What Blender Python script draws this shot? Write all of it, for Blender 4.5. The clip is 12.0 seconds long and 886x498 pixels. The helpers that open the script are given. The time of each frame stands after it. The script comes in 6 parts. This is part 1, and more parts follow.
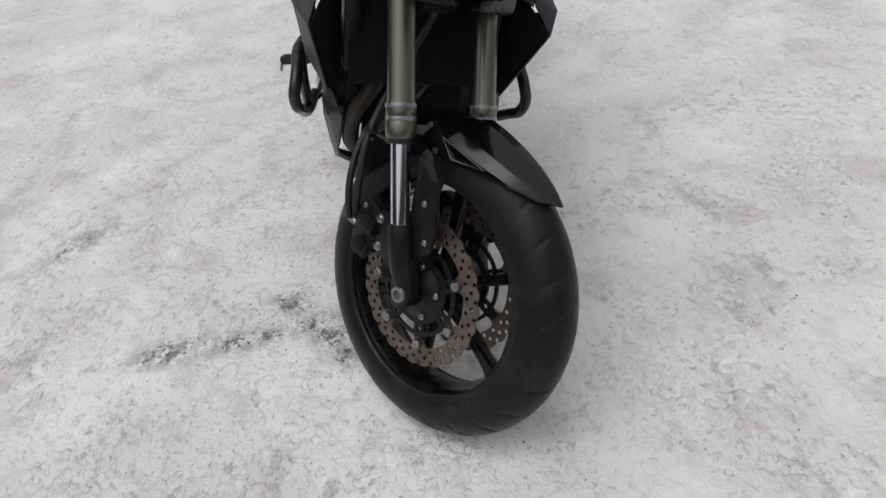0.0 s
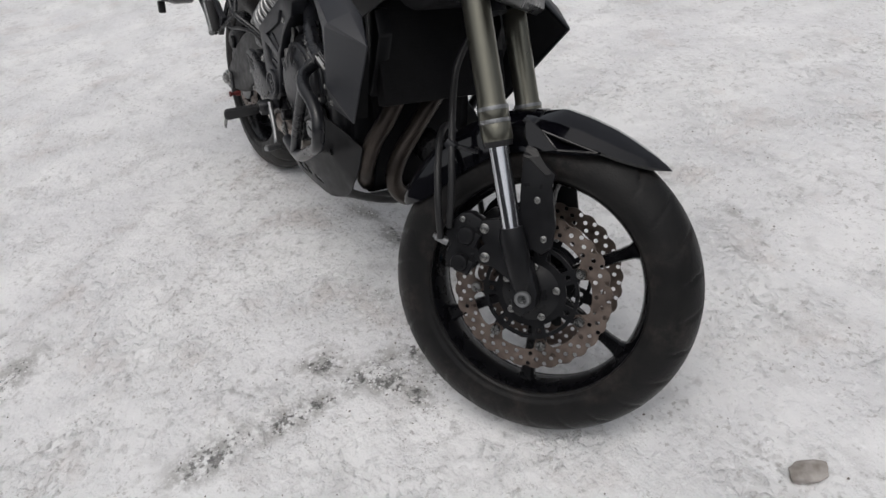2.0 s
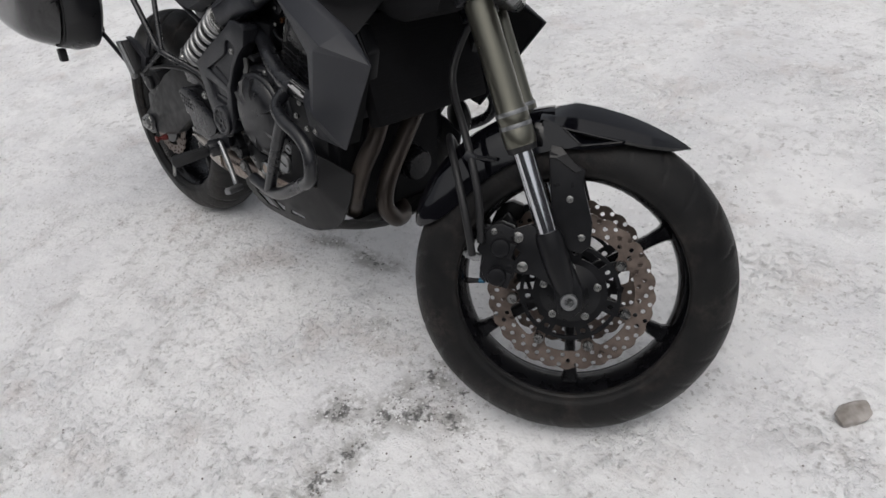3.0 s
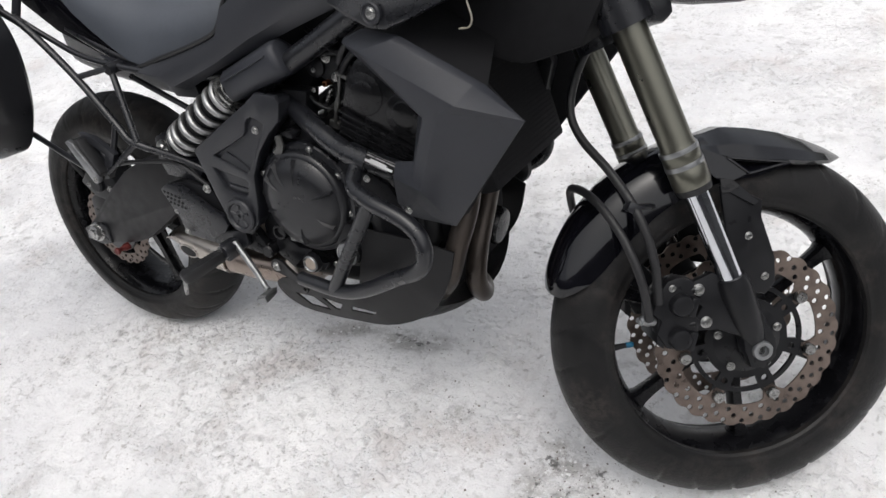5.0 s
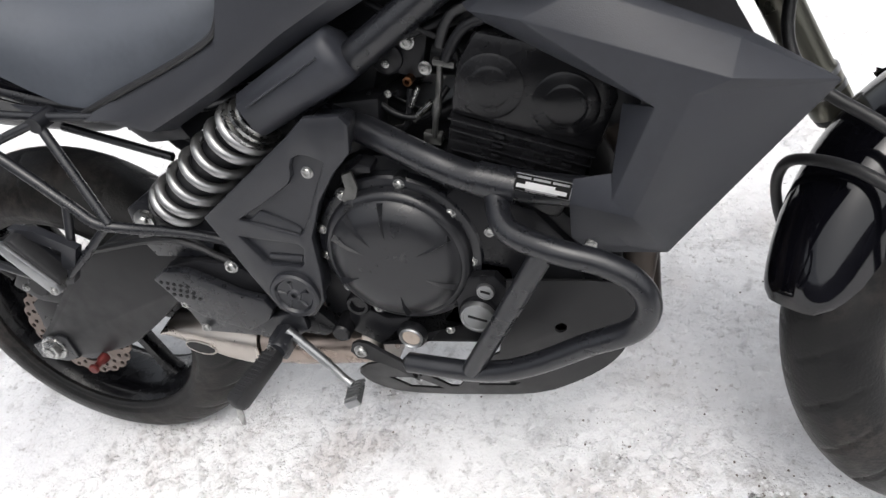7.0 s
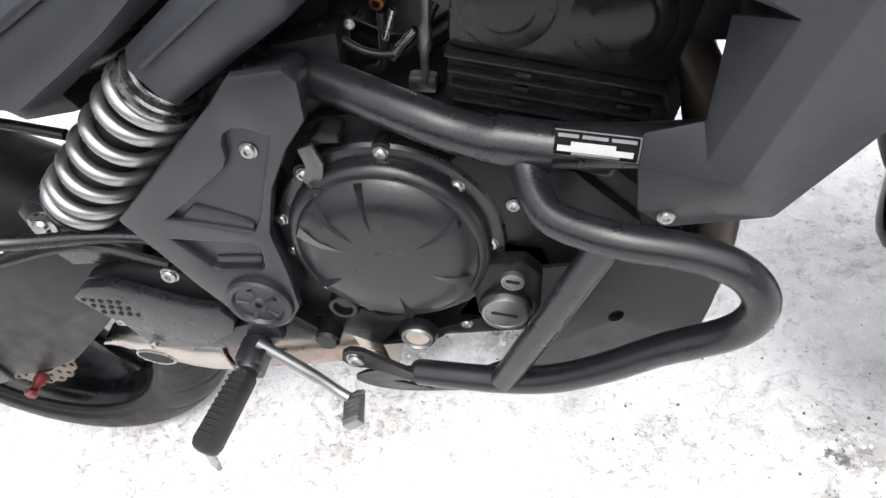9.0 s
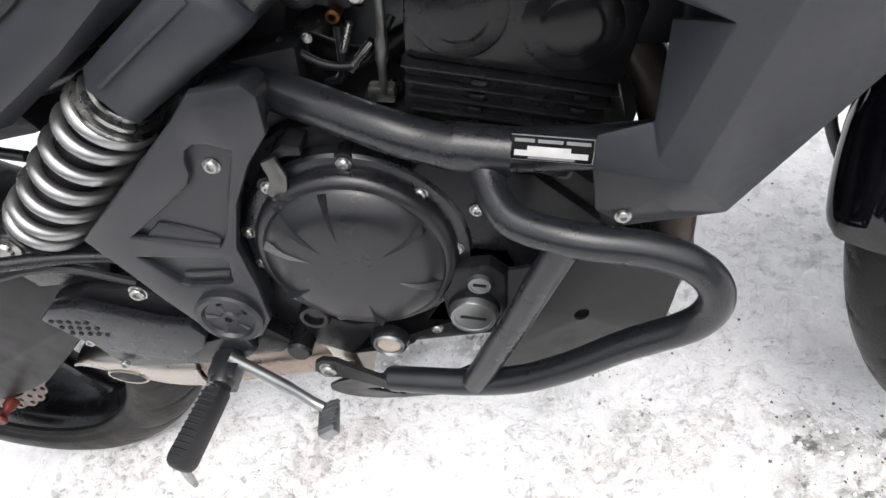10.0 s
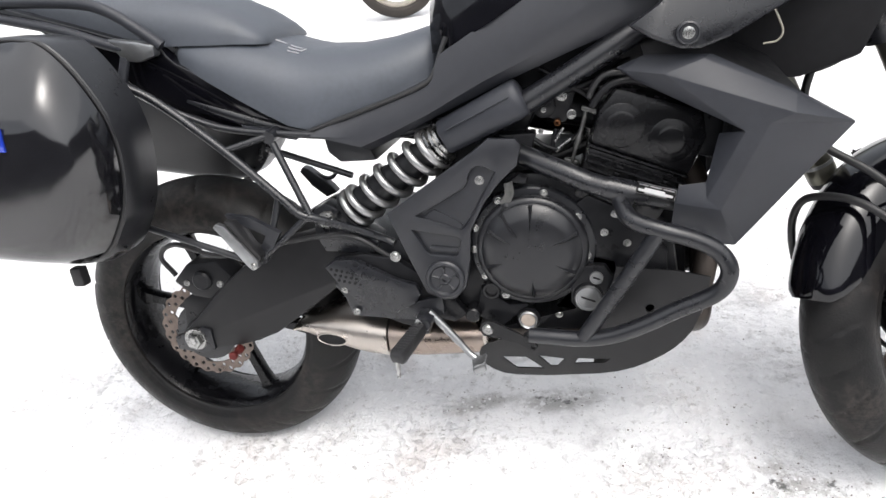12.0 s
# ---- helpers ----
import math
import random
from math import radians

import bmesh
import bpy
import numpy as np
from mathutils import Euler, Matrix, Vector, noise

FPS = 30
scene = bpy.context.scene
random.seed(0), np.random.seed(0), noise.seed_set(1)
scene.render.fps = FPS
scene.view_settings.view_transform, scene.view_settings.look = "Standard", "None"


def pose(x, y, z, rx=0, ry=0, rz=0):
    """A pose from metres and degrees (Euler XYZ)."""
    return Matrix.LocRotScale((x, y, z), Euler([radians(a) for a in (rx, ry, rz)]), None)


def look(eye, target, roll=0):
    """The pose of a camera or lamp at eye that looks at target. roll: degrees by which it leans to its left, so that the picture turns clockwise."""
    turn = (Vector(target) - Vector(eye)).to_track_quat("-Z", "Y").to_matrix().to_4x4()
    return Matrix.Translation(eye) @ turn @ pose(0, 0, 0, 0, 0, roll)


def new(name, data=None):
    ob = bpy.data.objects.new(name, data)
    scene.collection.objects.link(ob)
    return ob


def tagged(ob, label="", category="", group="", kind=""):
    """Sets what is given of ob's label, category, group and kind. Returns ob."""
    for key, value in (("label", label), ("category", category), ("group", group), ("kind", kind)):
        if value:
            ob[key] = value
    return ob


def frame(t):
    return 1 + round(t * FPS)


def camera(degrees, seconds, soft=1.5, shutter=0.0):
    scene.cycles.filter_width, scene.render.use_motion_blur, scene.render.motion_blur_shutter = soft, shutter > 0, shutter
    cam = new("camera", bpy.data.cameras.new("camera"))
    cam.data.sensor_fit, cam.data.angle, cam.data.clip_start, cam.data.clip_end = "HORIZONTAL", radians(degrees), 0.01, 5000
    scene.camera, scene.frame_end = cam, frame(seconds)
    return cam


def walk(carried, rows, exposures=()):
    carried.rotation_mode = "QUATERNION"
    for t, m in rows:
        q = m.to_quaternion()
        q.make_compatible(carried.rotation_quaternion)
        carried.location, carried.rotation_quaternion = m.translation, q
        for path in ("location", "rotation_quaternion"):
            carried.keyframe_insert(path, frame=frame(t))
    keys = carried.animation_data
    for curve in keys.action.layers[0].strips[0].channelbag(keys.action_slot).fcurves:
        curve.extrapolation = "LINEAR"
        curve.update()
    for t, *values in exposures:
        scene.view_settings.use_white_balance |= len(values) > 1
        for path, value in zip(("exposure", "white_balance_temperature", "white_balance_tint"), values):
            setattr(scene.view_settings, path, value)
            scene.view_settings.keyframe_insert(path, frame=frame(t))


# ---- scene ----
cam = camera(66.3, 12.0)
METRES = 2.878
START = pose(2.4017, 0.0247, 1.1645, -38.959, 6.825, 80.369)
ROWS = [
    (0.0, 0.0, 0.0, 0.0, -0.0, 0.0, -0.0),
    (0.5, -0.0452, 0.0051, 0.0022, -3.16, 0.07, 2.56),
    (1.0, -0.1063, 0.0082, -0.0036, -8.69, 2.05, 6.47),
    (1.5, -0.1544, 0.009, -0.0044, -13.62, 3.24, 10.12),
    (2.0, -0.1975, 0.0427, 0.0002, -17.58, 1.9, 14.73),
    (2.5, -0.2336, 0.0655, 0.0186, -22.35, 0.13, 19.8),
    (4.5, -0.3191, 0.1961, 0.1158, -39.9, -4.27, 34.92),
    (5.0, -0.3274, 0.23, 0.1419, -42.31, -5.81, 35.6),
    (5.5, -0.3404, 0.2771, 0.1771, -48.03, -9.11, 39.44),
    (6.0, -0.34, 0.3122, 0.2004, -51.69, -11.74, 41.4),
    (6.5, -0.3135, 0.3459, 0.2213, -53.69, -14.27, 44.23),
    (8.5, -0.2171, 0.4229, 0.2377, -63.62, -32.42, 51.01),
    (9.0, -0.2154, 0.425, 0.2396, -63.51, -32.92, 51.71),
    (9.5, -0.2142, 0.423, 0.2386, -66.96, -35.34, 52.43),
    (10.0, -0.2167, 0.421, 0.238, -68.31, -36.09, 52.49),
    (10.5, -0.2394, 0.4198, 0.244, -64.74, -29.7, 49.93),
    (11.0, -0.3001, 0.4167, 0.2579, -66.63, -22.23, 47.58),
    (11.5, -0.3723, 0.4166, 0.2723, -63.69, -15.93, 42.94),
    (12.0, -0.4382, 0.406, 0.2704, -62.31, -10.6, 41.9),
]
walk(cam, [(t, START @ pose(METRES * x, METRES * y, METRES * z, 90 + pitch, roll, yaw)) for t, x, y, z, yaw, pitch, roll in ROWS],
     exposures=((0.0, -0.38), (1.5, -0.34), (2.5, -0.34), (4.5, 0.06), (5.5, 0.34), (6.5, 0.50), (8.5, 1.44), (9.0, 1.28), (9.5, 1.04), (10.5, 1.06), (11.0, 1.25), (12.0, 1.13)))

# ---- light ----
world = bpy.data.worlds.new("overcast")
scene.world = world
world.use_nodes = True
wn, wl = world.node_tree.nodes, world.node_tree.links
sky = wn.new("ShaderNodeTexSky")
sky.sky_type, sky.sun_disc = "NISHITA", False
sky.sun_elevation, sky.sun_rotation = radians(72), radians(140)
sky.air_density, sky.dust_density = 1.0, 6.0
cloud = wn.new("ShaderNodeHueSaturation")  # cloud cover takes the blue out of the sky
cloud.inputs["Saturation"].default_value = 0.28
wl.new(sky.outputs[0], cloud.inputs["Color"])
wl.new(cloud.outputs[0], wn["Background"].inputs["Color"])
wn["Background"].inputs["Strength"].default_value = 0.14
sun_data = bpy.data.lights.new("sun", "SUN")
sun_data.energy, sun_data.angle, sun_data.color = 0.6, radians(120), (1.0, 0.98, 0.95)
sun = new("sun", sun_data)
sun.matrix_world = look((2.0, -1.6, 8.0), (0.8, 0, 0))


# ---- materials ----
def material(name, colour, rough=0.5, metal=0.0, grain=0.0, scale=60.0, bump=0.0, bump_scale=300.0, tint=None, coat=0.0, spec=0.5, wear=0.0):
    """A surface with mottled colour at two scales, roughness that varies with it, and fine relief."""
    m = bpy.data.materials.new(name)
    m.use_nodes = True
    n, l = m.node_tree.nodes, m.node_tree.links
    b = n["Principled BSDF"]
    b.inputs["Metallic"].default_value = metal
    b.inputs["Specular IOR Level"].default_value = spec
    b.inputs["Coat Weight"].default_value = coat
    b.inputs["Coat Roughness"].default_value = 0.06
    tc = n.new("ShaderNodeTexCoord")
    big, small = n.new("ShaderNodeTexNoise"), n.new("ShaderNodeTexNoise")
    big.inputs["Scale"].default_value, small.inputs["Scale"].default_value = scale * 0.15, scale
    big.inputs["Detail"].default_value, small.inputs["Detail"].default_value = 4, 6
    for x in (big, small):
        l.new(tc.outputs["Object"], x.inputs["Vector"])
    add = n.new("ShaderNodeMath")
    add.operation = "ADD"
    l.new(big.outputs["Fac"], add.inputs[0])
    l.new(small.outputs["Fac"], add.inputs[1])
    ramp = n.new("ShaderNodeMapRange")
    ramp.inputs["From Min"].default_value, ramp.inputs["From Max"].default_value = 0.7, 1.3
    l.new(add.outputs[0], ramp.inputs["Value"])
    mix = n.new("ShaderNodeMix")
    mix.data_type = "RGBA"
    other = tint or tuple(min(1, c * (1 + grain)) for c in colour)
    base = colour if tint else tuple(c * (1 - grain) for c in colour)
    mix.inputs[6].default_value, mix.inputs[7].default_value = (*base, 1), (*other, 1)
    l.new(ramp.outputs[0], mix.inputs[0])
    l.new(mix.outputs[2], b.inputs["Base Color"])
    rr = n.new("ShaderNodeMapRange")
    rr.inputs["To Min"].default_value, rr.inputs["To Max"].default_value = max(0.02, rough * (1 - wear - 0.12)), min(1, rough * (1 + wear + 0.12))
    l.new(ramp.outputs[0], rr.inputs["Value"])
    l.new(rr.outputs[0], b.inputs["Roughness"])
    if bump:
        fine = n.new("ShaderNodeTexNoise")
        fine.inputs["Scale"].default_value, fine.inputs["Detail"].default_value = bump_scale, 3
        l.new(tc.outputs["Object"], fine.inputs["Vector"])
        bp = n.new("ShaderNodeBump")
        bp.inputs["Strength"].default_value, bp.inputs["Distance"].default_value = bump, 0.002
        l.new(fine.outputs["Fac"], bp.inputs["Height"])
        l.new(bp.outputs[0], b.inputs["Normal"])
    return m



def tyre_material():
    """Black rubber with brown-grey road dust in blotches, streaked round the tread."""
    m = material("dusty_tyre_rubber", (0.0068, 0.0068, 0.0074), 0.44, tint=(0.0125, 0.0122, 0.0120), scale=26, bump=0.3, bump_scale=260, wear=0.25, spec=0.2)
    n, l = m.node_tree.nodes, m.node_tree.links
    b = n["Principled BSDF"]
    was = b.inputs["Base Color"].links[0].from_socket
    tc = n.new("ShaderNodeTexCoord")
    dust, fine = n.new("ShaderNodeTexNoise"), n.new("ShaderNodeTexNoise")
    dust.inputs["Scale"].default_value, dust.inputs["Detail"].default_value = 9, 5
    fine.inputs["Scale"].default_value, fine.inputs["Detail"].default_value, fine.inputs["Roughness"].default_value = 55, 6, 0.7
    for x in (dust, fine):
        l.new(tc.outputs["Object"], x.inputs["Vector"])
    a, c, both = n.new("ShaderNodeMapRange"), n.new("ShaderNodeMapRange"), n.new("ShaderNodeMath")
    a.inputs["From Min"].default_value, a.inputs["From Max"].default_value, a.inputs["To Max"].default_value = 0.45, 0.66, 0.55
    c.inputs["From Min"].default_value, c.inputs["From Max"].default_value = 0.40, 0.62
    l.new(dust.outputs["Fac"], a.inputs["Value"])
    l.new(fine.outputs["Fac"], c.inputs["Value"])
    both.operation = "MULTIPLY"
    l.new(a.outputs[0], both.inputs[0])
    l.new(c.outputs[0], both.inputs[1])
    mix = n.new("ShaderNodeMix")
    mix.data_type = "RGBA"
    mix.inputs[7].default_value = (0.055, 0.046, 0.041, 1)
    l.new(both.outputs[0], mix.inputs[0])
    l.new(was, mix.inputs[6])
    l.new(mix.outputs[2], b.inputs["Base Color"])
    return m


GLOSS = material("gloss_black_plastic", (0.003, 0.003, 0.0045), 0.09, spec=0.5, grain=0.3, scale=30, wear=0.4)
LID = material("gloss_case_lid", (0.006, 0.006, 0.0075), 0.12, spec=0.85, grain=0.3, scale=30, wear=0.3)
GREY = material("matt_graphite_plastic", (0.0225, 0.0242, 0.0300), 0.46, spec=0.36, grain=0.12, scale=90, bump=0.12, bump_scale=900)
SIDE = material("matt_graphite_side", (0.0190, 0.0203, 0.0252), 0.47, grain=0.12, scale=90, bump=0.12, bump_scale=900)
DARK = material("satin_black_cover", (0.0135, 0.0144, 0.0178), 0.36, grain=0.2, scale=70, bump=0.12, bump_scale=700)
POWDER = material("black_powder_coat", (0.0095, 0.0101, 0.0125), 0.29, spec=0.5, grain=0.2, scale=80, bump=0.1, bump_scale=500)
ENGINE = material("black_engine_paint", (0.0085, 0.0087, 0.0100), 0.34, spec=0.22, grain=0.25, scale=50, bump=0.04, bump_scale=400, wear=0.15)
PAN = material("matt_black_sheet", (0.0085, 0.0085, 0.0095), 0.46, spec=0.3, grain=0.2, scale=40, bump=0.05, bump_scale=500, wear=0.15)
BLOCK = material("gloss_black_casting", (0.0068, 0.0068, 0.0077), 0.24, spec=0.26, grain=0.3, scale=45, bump=0.05, bump_scale=350, wear=0.2)
CLUTCH = material("satin_black_casting", (0.0098, 0.0102, 0.0122), 0.33, spec=0.45, grain=0.15, scale=60, bump=0.06, bump_scale=700, wear=0.1)
SOOT = material("dull_black_core", (0.0100, 0.0100, 0.0110), 0.8, spec=0.12, grain=0.3, scale=60)
VINYL = material("grained_seat_vinyl", (0.055, 0.062, 0.075), 0.48, grain=0.12, scale=120, bump=0.2, bump_scale=1100)
RUBBER = material("black_rubber", (0.007, 0.007, 0.008), 0.5, grain=0.3, scale=70, bump=0.2, bump_scale=400)
TYRE = tyre_material()
RIM = material("gloss_black_rim", (0.004, 0.004, 0.005), 0.26, spec=0.28, grain=0.4, scale=40, wear=0.5)
DISC = material("rust_tinted_brake_steel", (0.095, 0.074, 0.064), 0.42, metal=0.7, tint=(0.21, 0.168, 0.145), scale=60, bump=0.12, bump_scale=500, wear=0.3)
CHROME = material("polished_steel", (0.62, 0.63, 0.66), 0.10, metal=1.0, grain=0.06, scale=40, wear=0.4)
OLIVE = material("olive_anodised_alloy", (0.150, 0.147, 0.122), 0.30, metal=0.9, grain=0.03, scale=50, wear=0.0)
ZINC = material("zinc_plated_steel", (0.24, 0.24, 0.235), 0.28, metal=1.0, tint=(0.42, 0.42, 0.41), scale=150, wear=0.3)
SPRING = material("silver_spring_paint", (0.31, 0.31, 0.31), 0.34, metal=0.9, grain=0.06, scale=60, wear=0.12)
STEEL = material("brushed_stainless", (0.42, 0.385, 0.35), 0.3, metal=1.0, grain=0.1, scale=35, bump=0.1, bump_scale=600, wear=0.3)
BROWNED = material("heat_browned_stainless", (0.24, 0.195, 0.165), 0.34, metal=1.0, tint=(0.33, 0.28, 0.25), scale=30, bump=0.1, bump_scale=500, wear=0.3)
DULL = material("dull_zinc", (0.075, 0.075, 0.073), 0.42, metal=0.9, tint=(0.15, 0.15, 0.145), scale=120, wear=0.3)
HEADER = material("heat_stained_pipe", (0.026, 0.022, 0.0195), 0.4, metal=0.6, tint=(0.070, 0.056, 0.047), scale=25, wear=0.3)
ALLOY = material("cast_alloy", (0.27, 0.275, 0.28), 0.36, metal=0.9, grain=0.15, scale=60, bump=0.15, bump_scale=500)
BEIGE = material("oil_window", (0.42, 0.36, 0.31), 0.25, grain=0.2, scale=80)
BRASS = material("brass_fitting", (0.10, 0.045, 0.02), 0.4, metal=0.9, grain=0.2, scale=90)
RED = material("red_anodised_spool", (0.10, 0.016, 0.014), 0.4, metal=0.6, grain=0.2, scale=90)
WHITE = material("white_sticker", (0.75, 0.75, 0.75), 0.5, grain=0.05, scale=120)
STICKER_HOLE_BLACK = material("sticker_and_hole_black", (0.006, 0.006, 0.0065), 0.55, spec=0.2, grain=0.1, scale=100)
GREY_STICKER = material("grey_printed_bar", (0.35, 0.35, 0.36), 0.5, grain=0.05, scale=100)
BLUE = material("blue_reflector", (0.01, 0.035, 0.35), 0.2, grain=0.2, scale=60, coat=0.5)
CYAN = material("blue_anodised_cap", (0.012, 0.16, 0.30), 0.4, grain=0.2, scale=60)
WIRE = material("cream_wire", (0.30, 0.28, 0.23), 0.5, grain=0.1, scale=90)
CRUMB = material("snow_crumb", (0.74, 0.74, 0.745), 0.8, grain=0.15, scale=60)
GRIT = material("dark_grit", (0.15, 0.13, 0.115), 0.8, grain=0.5, scale=40)
STONE = material("frozen_stone", (0.17, 0.15, 0.13), 0.85, tint=(0.46, 0.43, 0.41), scale=40, bump=0.5, bump_scale=150)
TAN_RIM = material("pale_alloy_rim", (0.42, 0.38, 0.33), 0.4, metal=0.5, grain=0.15, scale=30)
BACKDROP_DARK = material("dark_backdrop", (0.07, 0.07, 0.075), 0.8, grain=0.4, scale=3)
OLD_TYRE = material("brown_dusty_tyre", (0.035, 0.030, 0.026), 0.8, grain=0.3, scale=30, bump=0.3, bump_scale=200)


def glass_material():
    m = bpy.data.materials.new("clear_lens")
    m.use_nodes = True
    b = m.node_tree.nodes["Principled BSDF"]
    b.inputs["Transmission Weight"].default_value, b.inputs["Roughness"].default_value, b.inputs["IOR"].default_value = 1.0, 0.03, 1.3
    return m


GLASS = glass_material()


def snow_material():
    """Trodden snow: white crust, greyish icy blotches, brown grit, and bare grey ground where the snow is worn through."""
    m = bpy.data.materials.new("trodden_snow")
    m.use_nodes = True
    n, l = m.node_tree.nodes, m.node_tree.links
    b = n["Principled BSDF"]
    b.inputs["Roughness"].default_value = 0.75
    b.inputs["Specular IOR Level"].default_value = 0.3
    b.inputs["Subsurface Weight"].default_value = 0.0
    geo = n.new("ShaderNodeNewGeometry")

    def noise_at(scale, detail, rough=0.55, distort=0.0):
        x = n.new("ShaderNodeTexNoise")
        x.inputs["Scale"].default_value, x.inputs["Detail"].default_value, x.inputs["Roughness"].default_value, x.inputs["Distortion"].default_value = scale, detail, rough, distort
        l.new(geo.outputs["Position"], x.inputs["Vector"])
        return x.outputs["Fac"]

    def ramp(fac, a, c):
        x = n.new("ShaderNodeMapRange")
        x.interpolation_type = "SMOOTHSTEP"
        x.inputs["From Min"].default_value, x.inputs["From Max"].default_value = a, c
        l.new(fac, x.inputs["Value"])
        return x.outputs[0]

    def mix(fac, a, c):
        x = n.new("ShaderNodeMix")
        x.data_type = "RGBA"
        for slot, v in ((6, a), (7, c)):
            if isinstance(v, tuple):
                x.inputs[slot].default_value = (*v, 1)
            else:
                l.new(v, x.inputs[slot])
        if isinstance(fac, float):
            x.inputs[0].default_value = fac
        else:
            l.new(fac, x.inputs[0])
        return x.outputs[2]

    def times(a, c):
        x = n.new("ShaderNodeMath")
        x.operation = "MULTIPLY"
        l.new(a, x.inputs[0])
        if isinstance(c, float):
            x.inputs[1].default_value = c
        else:
            l.new(c, x.inputs[1])
        return x.outputs[0]

    colour = mix(ramp(noise_at(2.2, 5), 0.35, 0.65), (0.72, 0.72, 0.73), (0.83, 0.83, 0.83))
    colour = mix(times(ramp(noise_at(7.0, 8, 0.66), 0.50, 0.64), 0.5), colour, (0.60, 0.595, 0.595))
    colour = mix(times(times(ramp(noise_at(26.0, 6, 0.62), 0.53, 0.66), ramp(noise_at(2.6, 4), 0.40, 0.60)), 0.6), colour, (0.46, 0.455, 0.45))
    colour = mix(times(ramp(noise_at(3.4, 5, 0.6), 0.54, 0.70), 0.32), colour, (0.58, 0.51, 0.48))
    grit = times(ramp(noise_at(130.0, 4, 0.65), 0.63, 0.76), ramp(noise_at(5.0, 4), 0.42, 0.62))
    colour = mix(times(grit, 0.6), colour, (0.25, 0.22, 0.20))
    flecks = times(ramp(noise_at(75.0, 4, 0.66), 0.575, 0.635), ramp(noise_at(6.5, 6, 0.68), 0.44, 0.58))
    colour = mix(times(flecks, 0.72), colour, (0.42, 0.405, 0.395))
    colour = mix(times(ramp(noise_at(40.0, 6, 0.7), 0.55, 0.66), 0.6), colour, (0.86, 0.86, 0.865))
    att = n.new("ShaderNodeAttribute")
    att.attribute_name = "bare"
    worn = n.new("ShaderNodeMath")
    worn.operation = "ADD"
    l.new(att.outputs["Fac"], worn.inputs[0])
    chips = n.new("ShaderNodeMath")
    chips.operation = "MULTIPLY_ADD"
    l.new(noise_at(70.0, 4, 0.6), chips.inputs[0])
    chips.inputs[1].default_value = 0.55
    l.new(times(noise_at(22.0, 6, 0.66), 0.5), chips.inputs[2])
    l.new(chips.outputs[0], worn.inputs[1])
    smear = times(ramp(att.outputs["Fac"], 0.16, 0.46), ramp(noise_at(18.0, 8, 0.74), 0.40, 0.58))
    colour = mix(times(smear, 0.92), colour, (0.36, 0.355, 0.345))
    bare = ramp(worn.outputs[0], 0.965, 1.03)
    ground = mix(ramp(noise_at(120.0, 4, 0.7), 0.42, 0.62), (0.07, 0.069, 0.067), (0.24, 0.236, 0.232))
    colour = mix(times(bare, 0.85), colour, ground)
    l.new(colour, b.inputs["Base Color"])
    height = n.new("ShaderNodeMath")
    height.operation = "MULTIPLY_ADD"
    flakes = times(ramp(noise_at(52.0, 5, 0.62), 0.44, 0.80), ramp(noise_at(3.6, 4, 0.6), 0.30, 0.70))
    l.new(flakes, height.inputs[0])
    height.inputs[1].default_value = 0.6
    l.new(noise_at(16.0, 9, 0.64), height.inputs[2])
    bp = n.new("ShaderNodeBump")
    bp.inputs["Strength"].default_value, bp.inputs["Distance"].default_value = 0.9, 0.0155
    l.new(height.outputs[0], bp.inputs["Height"])
    l.new(bp.outputs[0], b.inputs["Normal"])
    return m


SNOW = snow_material()


# ---- mesh tools ----
def curve(pts, n=8):
    """A smooth line through the points."""
    p = [Vector(q) for q in pts]
    p = [2 * p[0] - p[1], *p, 2 * p[-1] - p[-2]]
    out = []
    for i in range(1, len(p) - 2):
        for k in range(n):
            t = k / n
            out.append(0.5 * (2 * p[i] + (p[i + 1] - p[i - 1]) * t + (2 * p[i - 1] - 5 * p[i] + 4 * p[i + 1] - p[i + 2]) * t * t + (3 * p[i] - p[i - 1] - 3 * p[i + 1] + p[i + 2]) * t ** 3))
    return out + [p[-2]]


def tube(bm, pts, r, seg=12, caps=True):
    pts = [Vector(q) for q in pts]
    radii = r if isinstance(r, (list, tuple)) else [r] * len(pts)
    up, rings = None, []
    for i, q in enumerate(pts):
        d = (pts[min(i + 1, len(pts) - 1)] - pts[max(i - 1, 0)]).normalized()
        if up is None:
            up = d.orthogonal().normalized()
        up = (up - d * up.dot(d)).normalized()
        side = d.cross(up)
        rings.append([bm.verts.new(q + radii[i] * (math.cos(a) * up + math.sin(a) * side)) for a in (2 * math.pi * k / seg for k in range(seg))])
    for a, c in zip(rings, rings[1:]):
        for k in range(seg):
            bm.faces.new((a[k], a[(k + 1) % seg], c[(k + 1) % seg], c[k]))
    if caps:
        bm.faces.new(rings[0][::-1])
        bm.faces.new(rings[-1])
    return bm


